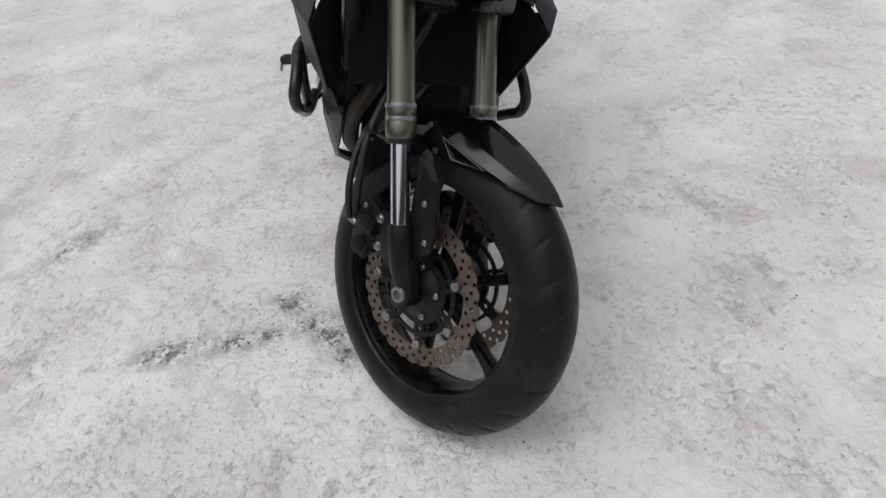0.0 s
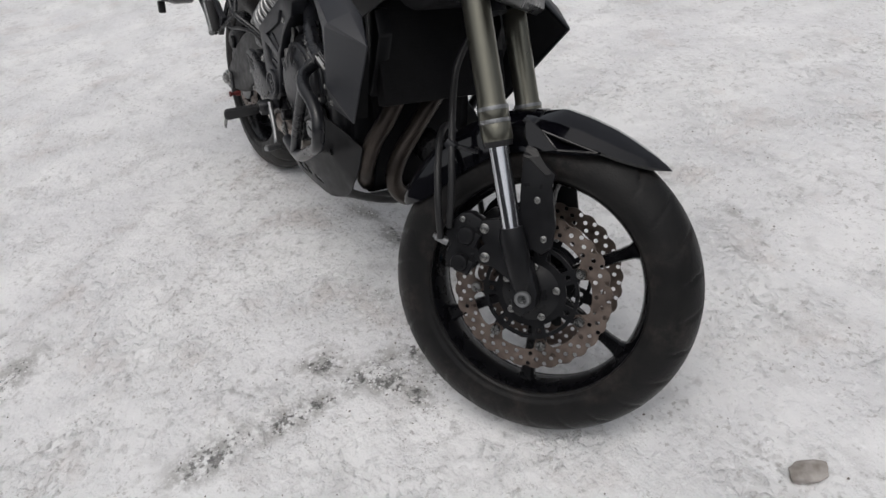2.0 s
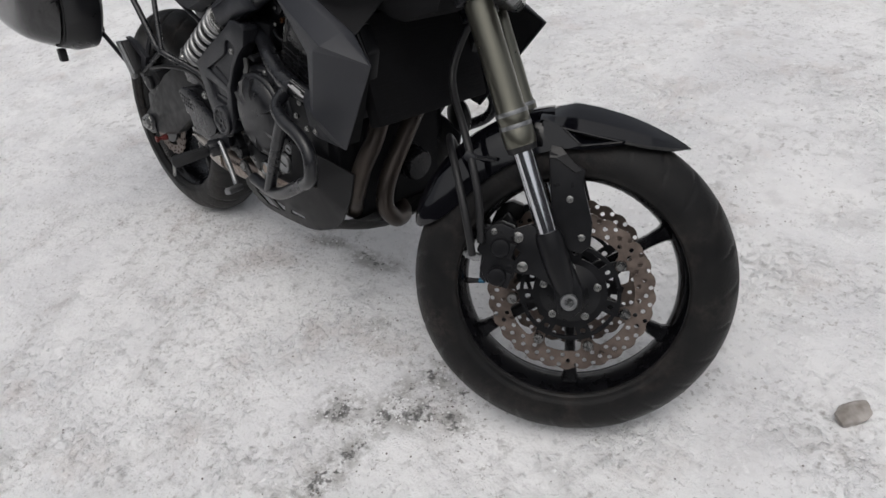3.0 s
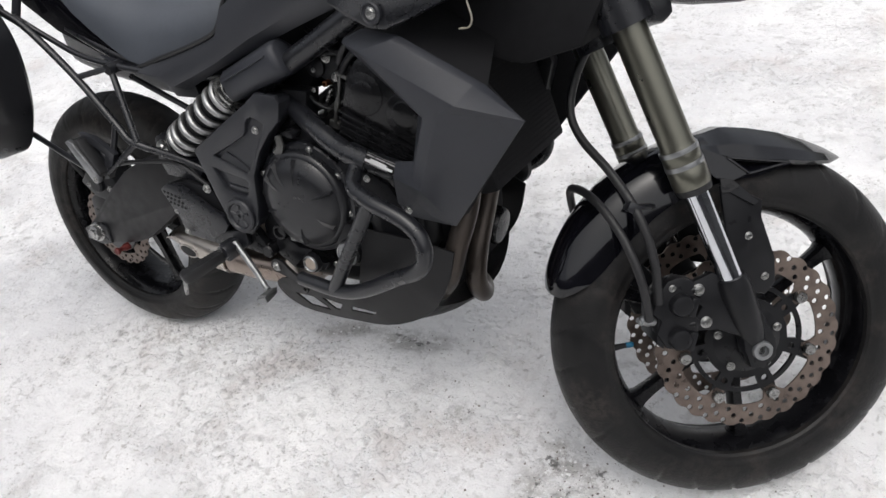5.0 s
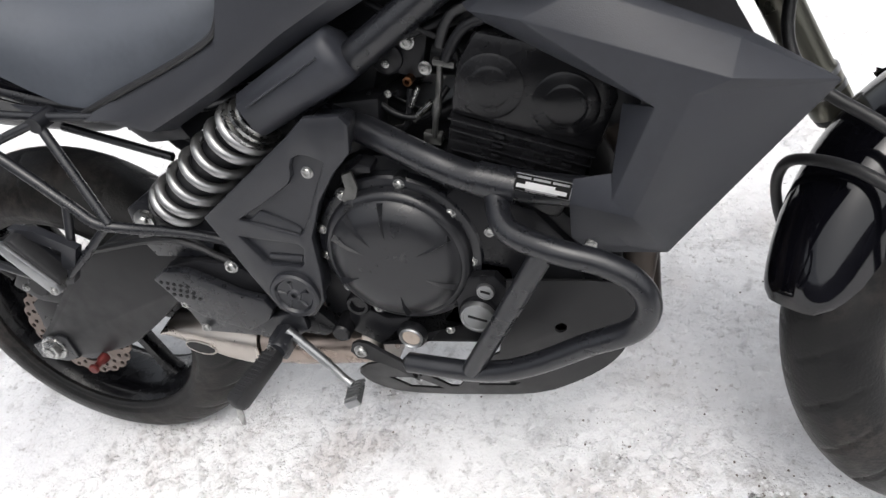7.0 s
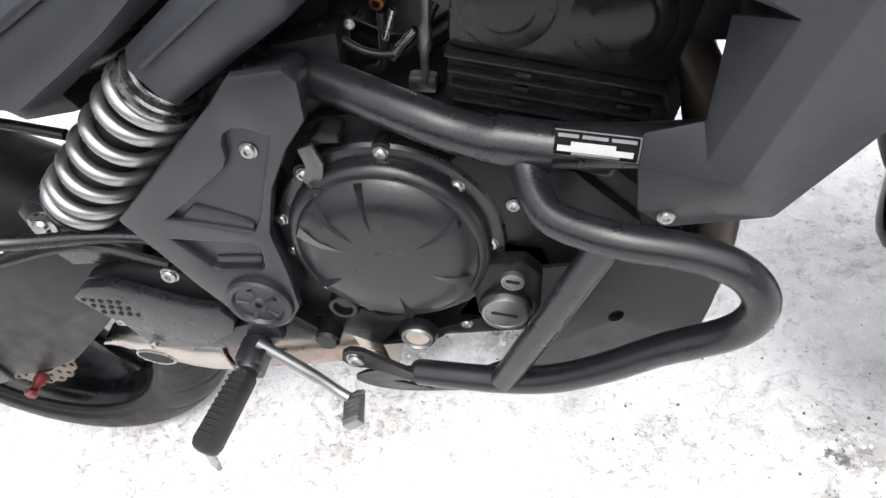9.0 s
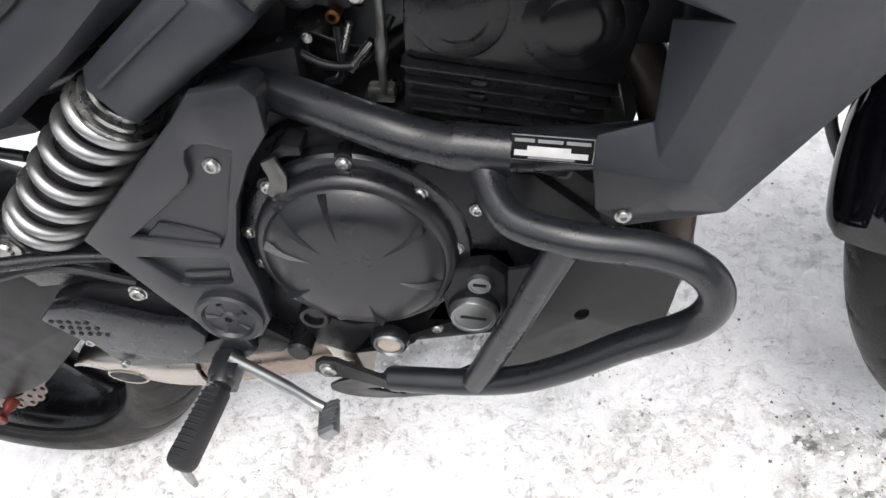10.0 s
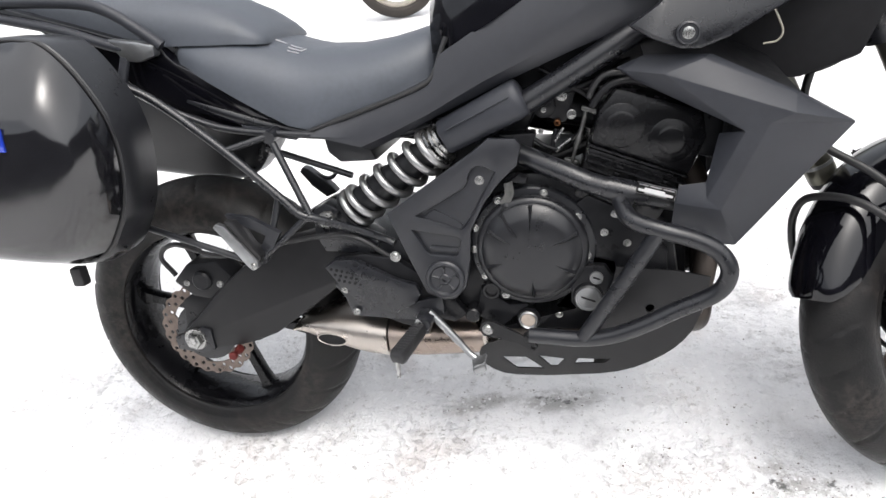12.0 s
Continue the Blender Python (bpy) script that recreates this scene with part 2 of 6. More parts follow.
def lathe(bm, prof, centre, axis, seg=32, closed=False):
    """Turns (radius, height) pairs round an axis; a closed profile makes a ring."""
    axis, centre = Vector(axis).normalized(), Vector(centre)
    u = axis.orthogonal().normalized()
    v = axis.cross(u)
    rings = []
    for r, h in prof:
        if r < 1e-6:
            rings.append([bm.verts.new(centre + axis * h)])
        else:
            rings.append([bm.verts.new(centre + axis * h + r * (math.cos(a) * u + math.sin(a) * v)) for a in (2 * math.pi * k / seg for k in range(seg))])
    pairs = list(zip(rings, rings[1:])) + ([(rings[-1], rings[0])] if closed else [])
    for a, c in pairs:
        for k in range(seg):
            j = (k + 1) % seg
            q = [a[k % len(a)], a[j % len(a)], c[j % len(c)], c[k % len(c)]]
            q = list(dict.fromkeys(q))
            if len(q) > 2:
                bm.faces.new(q)
    return bm


def finish(bm, sharp=38):
    bmesh.ops.recalc_face_normals(bm, faces=bm.faces)
    for f in bm.faces:
        f.smooth = True
    for e in bm.edges:
        e.smooth = len(e.link_faces) == 2 and e.calc_face_angle(0) < radians(sharp)
    return bm


def prism(bm, outline, y0, y1, bevel=0.003):
    """A plate with an outline in the machine's side view (x, z), from y0 to y1, its edges rounded."""
    a = [bm.verts.new((x, y0, z)) for x, z in outline]
    c = [bm.verts.new((x, y1, z)) for x, z in outline]
    faces = [bm.faces.new(a), bm.faces.new(c[::-1])]
    k = len(a)
    faces += [bm.faces.new((a[i], c[i], c[(i + 1) % k], a[(i + 1) % k])) for i in range(k)]
    bmesh.ops.recalc_face_normals(bm, faces=faces)
    if bevel:
        edges = list({e for f in faces for e in f.edges})
        bmesh.ops.bevel(bm, geom=edges, offset=bevel, segments=2, profile=0.6, affect="EDGES", clamp_overlap=True)
    return bm


def box(bm, centre, size, turn=(0, 0, 0), bevel=0.003):
    m = pose(*centre, *turn) @ Matrix.Diagonal((*size, 1))
    r = bmesh.ops.create_cube(bm, size=1, matrix=m)
    if bevel:
        bmesh.ops.bevel(bm, geom=list({e for v in r["verts"] for e in v.link_edges}), offset=bevel, segments=2, profile=0.6, affect="EDGES", clamp_overlap=True)
    return bm


def loft(bm, sections, caps=True, closed=True):
    rings = [[bm.verts.new(q) for q in s] for s in sections]
    k = len(rings[0])
    for a, c in zip(rings, rings[1:]):
        for i in range(k if closed else k - 1):
            bm.faces.new((a[i], a[(i + 1) % k], c[(i + 1) % k], c[i]))
    if caps:
        bm.faces.new(rings[0][::-1])
        bm.faces.new(rings[-1])
    return bm


def panel(bm, verts, faces, thick):
    """A folded sheet of the given thickness."""
    v = [bm.verts.new(q) for q in verts]
    fs = [bm.faces.new([v[i] for i in f]) for f in faces]
    bmesh.ops.recalc_face_normals(bm, faces=fs)
    bmesh.ops.solidify(bm, geom=fs, thickness=thick)
    return bm


def pierced(bm, outer, holes, y0, y1):
    """A flat plate in the side view with holes through it."""
    loops = []
    for loop in (outer, *holes):
        v = [bm.verts.new((x, y0, z)) for x, z in loop]
        loops.append([bm.edges.new((v[i], v[(i + 1) % len(v)])) for i in range(len(v))])
    made = bmesh.ops.triangle_fill(bm, use_beauty=True, use_dissolve=False, edges=[e for lp in loops for e in lp])
    faces = [g for g in made["geom"] if isinstance(g, bmesh.types.BMFace)]
    ext = bmesh.ops.extrude_face_region(bm, geom=faces, use_keep_orig=True)
    for g in ext["geom"]:
        if isinstance(g, bmesh.types.BMVert):
            g.co.y = y1
    return bm


def mirrored(bm):
    out = bm.copy()
    for v in out.verts:
        v.co.y = -v.co.y
    return out


def ring(cx, cz, r, n, phase=0.0, squash=1.0):
    return [(cx + r * math.cos(2 * math.pi * k / n + phase), cz + r * squash * math.sin(2 * math.pi * k / n + phase)) for k in range(n)]


# the steering: bars turned to the left on a head raked by 25 degrees
STEER = Matrix.Translation((1.523, 0, 0)) @ Matrix.Rotation(radians(35.94), 4, Vector((-math.sin(radians(25)), 0, math.cos(radians(25))))) @ Matrix.Translation((-1.523, 0, 0))


def part(name, bm, mat, parent, label="", steer=False, sharp=38):
    finish(bm, sharp)
    if steer:
        bm.transform(STEER)
    me = bpy.data.meshes.new(name)
    bm.to_mesh(me)
    bm.free()
    me.materials.append(mat)
    ob = new(name, me)
    ob.parent = parent
    if label:
        ob["label"] = label
    return ob


def pair(name, bm, mat, parent, label="", steer=False, sharp=38):
    """The same part on the right and the left side of the machine."""
    other = mirrored(bm)
    a = part(name, bm, mat, parent, label, steer, sharp)
    c = part(name, other, mat, parent, label, steer, sharp)
    return a, c


def bolt_mesh():
    bm = bmesh.new()
    lathe(bm, [(1.0, -0.3), (1.0, 0.25), (0.85, 0.42), (0.5, 0.46), (0.5, 0.46), (0.42, 0.12), (0, 0.12)], (0, 0, 0), (0, 0, 1), 12)
    lathe(bm, [(1.25, -0.3), (1.25, -0.12), (1.18, -0.08), (0.9, -0.08)], (0, 0, 0), (0, 0, 1), 14)
    finish(bm)
    me = bpy.data.meshes.new("bolt")
    bm.to_mesh(me)
    bm.free()
    me.materials.append(ZINC)
    return me


BOLT = bolt_mesh()


def bolt(parent, place, r=0.006, axis=(0, -1, 0), steer=False, label="zinc-plated socket bolt"):
    ob = new("bolt", BOLT)
    ob.parent = parent
    m = Matrix.Translation(place) @ Vector((0, 0, 1)).rotation_difference(Vector(axis)).to_matrix().to_4x4() @ Matrix.Diagonal((r * 0.88, r * 0.88, r * 0.88, 1))
    ob.matrix_basis = (STEER @ m) if steer else m
    ob["label"] = label
    return ob


# ---- ground ----
# worn-through places: x, y, reach along, reach across, turn, depth
BARE = [(1.13, -0.60, 0.11, 0.055, 95, 0.50), (1.145, -0.42, 0.16, 0.045, 90, 0.46), (1.13, -0.22, 0.12, 0.040, 100, 0.46), (1.04, -0.29, 0.07, 0.045, 60, 0.50), (1.19, -0.19, 0.07, 0.05, 40, 0.48), (1.27, -0.16, 0.04, 0.03, 0, 0.52),
        (0.58, -0.96, 0.14, 0.055, -50, 0.45), (1.15, -0.09, 0.05, 0.05, 0, 0.47), (1.24, -0.10, 0.04, 0.03, 0, 0.46), (0.72, 0.10, 0.10, 0.035, 10, 0.47), (0.55, 0.09, 0.10, 0.03, 20, 0.42), (0.92, -0.045, 0.05, 0.03, 30, 0.39),
        (0.50, 0.91, 0.16, 0.04, -8, 0.32), (0.95, 0.86, 0.12, 0.04, 14, 0.32), (1.28, 0.88, 0.09, 0.035, -4, 0.35), (0.15, -1.28, 0.4, 0.06, -6, 0.32), (-0.3, -1.22, 0.3, 0.05, 8, 0.32), (1.75, -0.75, 0.22, 0.04, 40, 0.36)]


def bareness(x, y):
    total = 0.0
    for cx, cy, a, c, turn, depth in BARE:
        co, si = math.cos(radians(turn)), math.sin(radians(turn))
        u, v = ((x - cx) * co + (y - cy) * si) / a, ((y - cy) * co - (x - cx) * si) / c
        total = max(total, depth * math.exp(-0.5 * (u * u + v * v)))
    return total


PITS = {}
dice = random.Random(7)
for i in range(-16, 26):
    for j in range(-16, 24):
        PITS[i, j] = [(i * 0.1 + dice.random() * 0.1, j * 0.1 + dice.random() * 0.1, dice.uniform(0.010, 0.030), dice.uniform(0.3, 1.6), dice.uniform(0, 6.3), dice.choice((-1, -1, 0.8, 0.5)) * dice.uniform(0.001, 0.0075)) for k in range(2)]
# trodden soles beside the machine: x, y, turn
SOLES = [(1.475, 0.712, -38), (1.60, 0.95, 35), (1.05, 1.15, -15), (1.72, 0.60, 60), (0.55, -0.80, 10), (0.95, -0.92, -20), (-0.3, -0.9, 15), (0.3, 1.4, 0)]


def relief(x, y):
    h = 0.0
    i, j = math.floor(x * 10), math.floor(y * 10)
    for a in (i - 1, i, i + 1):
        for c in (j - 1, j, j + 1):
            for px, py, r, stretch, turn, depth in PITS.get((a, c), ()):
                dx, dy = x - px, y - py
                u, v = (dx * math.cos(turn) + dy * math.sin(turn)) / (r * stretch), (dy * math.cos(turn) - dx * math.sin(turn)) / r
                q = u * u + v * v
                if q < 2.2:
                    h += depth * max(0.0, 1 - q / 2.2) ** 1.2
    for sx, sy, turn in SOLES:
        dx, dy = x - sx, y - sy
        u, v = dx * math.cos(radians(turn)) + dy * math.sin(radians(turn)), dy * math.cos(radians(turn)) - dx * math.sin(radians(turn))
        if abs(u) < 0.14 and abs(v) < 0.05 - 0.02 * abs(u) / 0.14:
            h += -0.006 + 0.005 * (math.sin(u * 190 + 3 * math.sin(v * 60)) > 0.2)
    return h


def ground_height(x, y):
    far = math.hypot(x - 0.8, y)
    h = 0.010 * noise.fractal(Vector((x * 1.7, y * 1.7, 3.1)), 1.0, 2.0, 3) + 0.0030 * noise.fractal(Vector((x * 9, y * 9, 0.4)), 0.9, 2.1, 4)
    h += 0.0016 * noise.noise(Vector((x * 28, y * 28, 7.0))) + relief(x, y)
    # wheel ruts beside the machine
    wav = 0.05 * noise.noise(Vector((x * 2.3, 0.5, 0))) + 0.02 * noise.noise(Vector((x * 9, 1.5, 0)))
    h -= (0.007 + 0.006 * noise.noise(Vector((x * 5, y * 3, 4)))) * math.exp(-0.5 * ((y - 0.90 + 0.03 * x + wav) / 0.07) ** 2) + 0.010 * math.exp(-0.5 * ((y + 1.30 - 0.15 * x) / 0.08) ** 2)
    h -= 0.006 * bareness(x, y)
    # snow pressed up round the tyres
    for wx, wy in ((0.0, 0.03), (1.43, 0.09)):
        d = math.hypot((x - wx) / 0.13, (y - wy) / 0.10)
        h += 0.006 * math.exp(-((d - 1.1) / 0.5) ** 2) - 0.006 * math.exp(-d * d)
    calm = math.exp(-((x - 0.7) ** 2 / 1.0 + y * y / 0.2))
    if far > 8:
        h += min(1.0, (far - 8) / 30) * 0.15 * noise.noise(Vector((x * 0.12, y * 0.12, 1.0)))
    return h * (1 - 0.4 * calm)


def spread(lo, hi, step, reach):
    inner = list(np.arange(lo, hi + step / 2, step))
    out, d = [], step
    x = hi
    while x < reach:
        d *= 1.10
        x += d
        out.append(x)
    left, d, x = [], step, lo
    while x > -reach:
        d *= 1.10
        x -= d
        left.append(x)
    return left[::-1] + inner + out


def build_ground():
    xs, ys = spread(-1.3, 2.3, 0.0105, 900), spread(-1.3, 1.7, 0.0105, 900)
    verts = [(x, y, ground_height(x, y)) for y in ys for x in xs]
    w = len(xs)
    faces = [(j * w + i, j * w + i + 1, (j + 1) * w + i + 1, (j + 1) * w + i) for j in range(len(ys) - 1) for i in range(w - 1)]
    me = bpy.data.meshes.new("ground")
    me.from_pydata(verts, [], faces)
    att = me.attributes.new("bare", "FLOAT", "POINT")
    att.data.foreach_set("value", [bareness(x, y) if -2 < x < 3 and -2 < y < 3 else 0.0 for x, y, z in verts])
    me.polygons.foreach_set("use_smooth", [True] * len(faces))
    me.materials.append(SNOW)
    return tagged(new("ground", me), "trodden grey-white snow with worn icy patches and grit", "snow ground", kind="structure")


build_ground()

# ---- the motorcycle ----
bike = tagged(new("motorcycle"), "black touring motorcycle leaning on its stand in the snow", "motorcycle")
bike.matrix_basis = pose(0, 0, -0.0089, -13.044, -0.262, 0)
bike.empty_display_size = 0.2


def tyre_mesh(cx, cz, radius, half, height, slits, steps=432, across=40):
    """A tyre with a round crown; slanting slits are cut into the tread."""
    verts = []
    for i in range(steps):
        a = 2 * math.pi * i / steps
        for k in range(across + 1):
            s = -1 + 2 * k / across
            ph = s * radians(128)
            ct = math.cos(ph)
            r = radius - height + height * (ct if ct > 0 else ct * 0.62)
            y = half * (math.sin(ph) if abs(ph) < math.pi / 2 else math.copysign(1 - 0.22 * (abs(ph) - math.pi / 2) ** 1.5, ph))
            # slits run from near the crown to the shoulder, swept back
            if 0.06 < abs(s) < 0.62:
                lane = a * slits / (2 * math.pi) + (0.5 if s > 0 else 0.0) + abs(s) * 0.95
                off = abs((lane + 0.5) % 1.0 - 0.5) * 2 * math.pi * radius / slits
                long = lane // 1 % 2
                if off < 0.0052 and (abs(s) < 0.36 if long else abs(s) > 0.2):
                    r -= 0.0042 * (1 - (off / 0.0052) ** 2)
            # moulded rings on the sidewall
            y += math.copysign(0.0012, s) * math.cos(40 * s) if abs(s) > 0.72 else 0.0
            verts.append((cx + r * math.cos(a), y, cz + r * math.sin(a)))
    w = across + 1
    bm = bmesh.new()
    vs = [bm.verts.new(q) for q in verts]
    for i in range(steps):
        j = (i + 1) % steps
        for k in range(across):
            bm.faces.new((vs[i * w + k], vs[j * w + k], vs[j * w + k + 1], vs[i * w + k + 1]))
        bm.faces.new((vs[i * w], vs[i * w + across], vs[j * w + across], vs[j * w]))
    return bm


def wheel_rim(cx, cz, half, hub_half):
    """The barrel and hub of a cast wheel."""
    bm = bmesh.new()
    c = (cx, 0, cz)
    lip = half
    prof = [(0.224, -lip), (0.224, -lip + 0.006), (0.212, -lip + 0.010), (0.209, -lip + 0.022), (0.206, -lip * 0.4), (0.206, lip * 0.4), (0.209, lip - 0.022), (0.212, lip - 0.010), (0.224, lip - 0.006), (0.224, lip),
            (0.212, lip + 0.001), (0.206, lip - 0.007), (0.201, lip - 0.020), (0.198, lip * 0.35), (0.196, 0.004), (0.196, -0.004), (0.198, -lip * 0.35), (0.201, -lip + 0.020), (0.206, -lip + 0.007), (0.212, -lip - 0.001)]
    lathe(bm, prof, c, (0, -1, 0), 96, closed=True)
    lathe(bm, [(0.012, -hub_half), (0.034, -hub_half), (0.040, -hub_half + 0.006), (0.036, -0.02), (0.036, 0.02), (0.040, hub_half - 0.006), (0.034, hub_half), (0.012, hub_half)], c, (0, -1, 0), 32, closed=True)
    return bm


def spoke_mesh(cx, cz, a, spoke_w):
    bm = bmesh.new()
    c = (cx, 0, cz)
    d, n = Vector((math.cos(a), 0, math.sin(a))), Vector((-math.sin(a), 0, math.cos(a)))
    secs = []
    for r, w, t in ((0.030, spoke_w * 1.5, 0.020), (0.06, spoke_w * 1.05, 0.017), (0.11, spoke_w * 0.85, 0.014), (0.165, spoke_w * 0.95, 0.014), (0.188, spoke_w * 1.15, 0.015), (0.203, spoke_w * 1.8, 0.018)):
        o = Vector(c) + d * r
        secs.append([o + n * (w * x) + Vector((0, t * y, 0)) for x, y in ((-1, -0.55), (-0.7, -1), (0.7, -1), (1, -0.55), (1, 0.55), (0.7, 1), (-0.7, 1), (-1, 0.55))])
    loft(bm, secs)
    return bm


def brake_disc(cx, cz, y, outer, band, tab, tabs, phase, petals, rows, thick=0.0028):
    """A scalloped steel disc with rows of drilled holes and tabs for its rivets."""
    edge = []
    for k in range(petals * 8):
        a = 2 * math.pi * k / (petals * 8)
        edge.append((cx + (outer - 0.0045 * abs(math.cos(a * petals / 2)) ** 3) * math.cos(a), cz + (outer - 0.0045 * abs(math.cos(a * petals / 2)) ** 3) * math.sin(a)))
    inner = []
    for k in range(tabs * 16):
        a = 2 * math.pi * k / (tabs * 16)
        near = abs(((a - phase) * tabs / (2 * math.pi) + 0.5) % 1.0 - 0.5) * 2
        r = tab if near < 0.22 else band if near > 0.34 else tab + (band - tab) * (near - 0.22) / 0.12
        inner.append((cx + r * math.cos(a), cz + r * math.sin(a)))
    holes = [inner]
    for i, (r, off) in enumerate(rows):
        for k in range(petals):
            a = 2 * math.pi * (k + off) / petals
            holes.append(ring(cx + r * math.cos(a), cz + r * math.sin(a), 0.0045, 8, a))
    return pierced(bmesh.new(), edge, holes, y, y - thick)


# front wheel
FX, FZ = 1.415, 0.300
rim = part("front_wheel", wheel_rim(FX, FZ, 0.046, 0.052), RIM, bike, "gloss black cast wheel with six slim spokes", steer=True)
for k in range(6):
    part("spoke", spoke_mesh(FX, FZ, radians(39.3 + 60 * k), 0.0115), RIM, rim, steer=True)
part("tyre", tyre_mesh(FX, FZ, 0.300, 0.060, 0.066, 26), TYRE, rim, "worn road tyre with dusty slit tread", steer=True)
lathe_bm = bmesh.new()
VALVE = Vector((math.cos(radians(189.2)), 0, math.sin(radians(189.2))))
tube(lathe_bm, [Vector((FX, 0, FZ)) + VALVE * r for r in (0.204, 0.194, 0.184, 0.172)], [0.008, 0.006, 0.0048, 0.0045], 10)
valve = part("valve", lathe_bm, RUBBER, rim, "rubber tyre valve", steer=True)
cap = bmesh.new()
tube(cap, [Vector((FX, 0, FZ)) + VALVE * r for r in (0.175, 0.164, 0.162)], [0.0052, 0.0052, 0.0035], 8)
part("valve_cap", cap, CYAN, valve, "blue anodised valve cap", steer=True)
RIVET = radians(40.5)
for side in (-1, 1):
    bm = brake_disc(FX, FZ, 0.066, 0.150, 0.1135, 0.092, 7, RIVET, 28, ((0.1215, 0.25), (0.1325, 0.62), (0.1415, 0.1)))
    carrier_holes = [ring(FX, FZ, 0.030, 20)] + [ring(FX + 0.076 * math.cos(a), FZ + 0.076 * math.sin(a), 0.0055, 8, a) for a in (RIVET + 2 * math.pi * k / 7 for k in range(7))]
    for k in range(7):
        m = RIVET + 2 * math.pi * (k + 0.5) / 7
        carrier_holes.append([(FX + r * math.cos(m + q), FZ + r * math.sin(m + q)) for r, q in [(0.0665, 0.27 - 0.108 * i) for i in range(6)] + [(0.0835, -0.29 + 0.116 * i) for i in range(6)]])
    edge = []
    for k in range(112):
        a = 2 * math.pi * k / 112
        near = abs(((a - RIVET) * 7 / (2 * math.pi) + 0.5) % 1.0 - 0.5) * 2
        r = 0.108 if near < 0.17 else 0.0905 if near > 0.30 else 0.108 - 0.0175 * (near - 0.17) / 0.13
        edge.append((FX + r * math.cos(a), FZ + r * math.sin(a)))
    carrier = pierced(bmesh.new(), edge, carrier_holes, 0.061, 0.066)
    if side < 0:
        bm, carrier = mirrored(bm), mirrored(carrier)
    disc = part("brake_disc", bm, DISC, rim, "scalloped drilled steel disc with a rusty bloom", steer=True)
    part("disc_carrier", carrier, ENGINE, rim, steer=True)
    hub = bmesh.new()
    lathe(hub, [(0.048, 0.040), (0.060, 0.052), (0.060, 0.064), (0.044, 0.070), (0.030, 0.078), (0.016, 0.078)], (FX, 0, FZ), (0, side, 0), 40)
    part("hub_flange", hub, ENGINE, rim, steer=True)
    for k in range(7):
        a = RIVET + 2 * math.pi * k / 7
        rv = bmesh.new()
        lathe(rv, [(0.0, 0.0752), (0.0035, 0.0752), (0.0042, 0.0765), (0.0085, 0.0765), (0.0098, 0.0745), (0.0098, 0.0690)], (FX + 0.104 * math.cos(a), 0, FZ + 0.104 * math.sin(a)), (0, side, 0), 16)
        part("rivet", rv, ZINC, rim, "steel disc rivet", steer=True)
    for k in range(5):
        a = radians(24) + 2 * math.pi * k / 5
        bolt(rim, (FX + 0.050 * math.cos(a), side * 0.0725, FZ + 0.050 * math.sin(a)), 0.0065, (0, side, 0), True)

# front fork
def fork_at(z, y=-0.112, dx=0.0):
    return Vector((1.3685 - 0.472 * (z - 0.394) + dx, y, z))


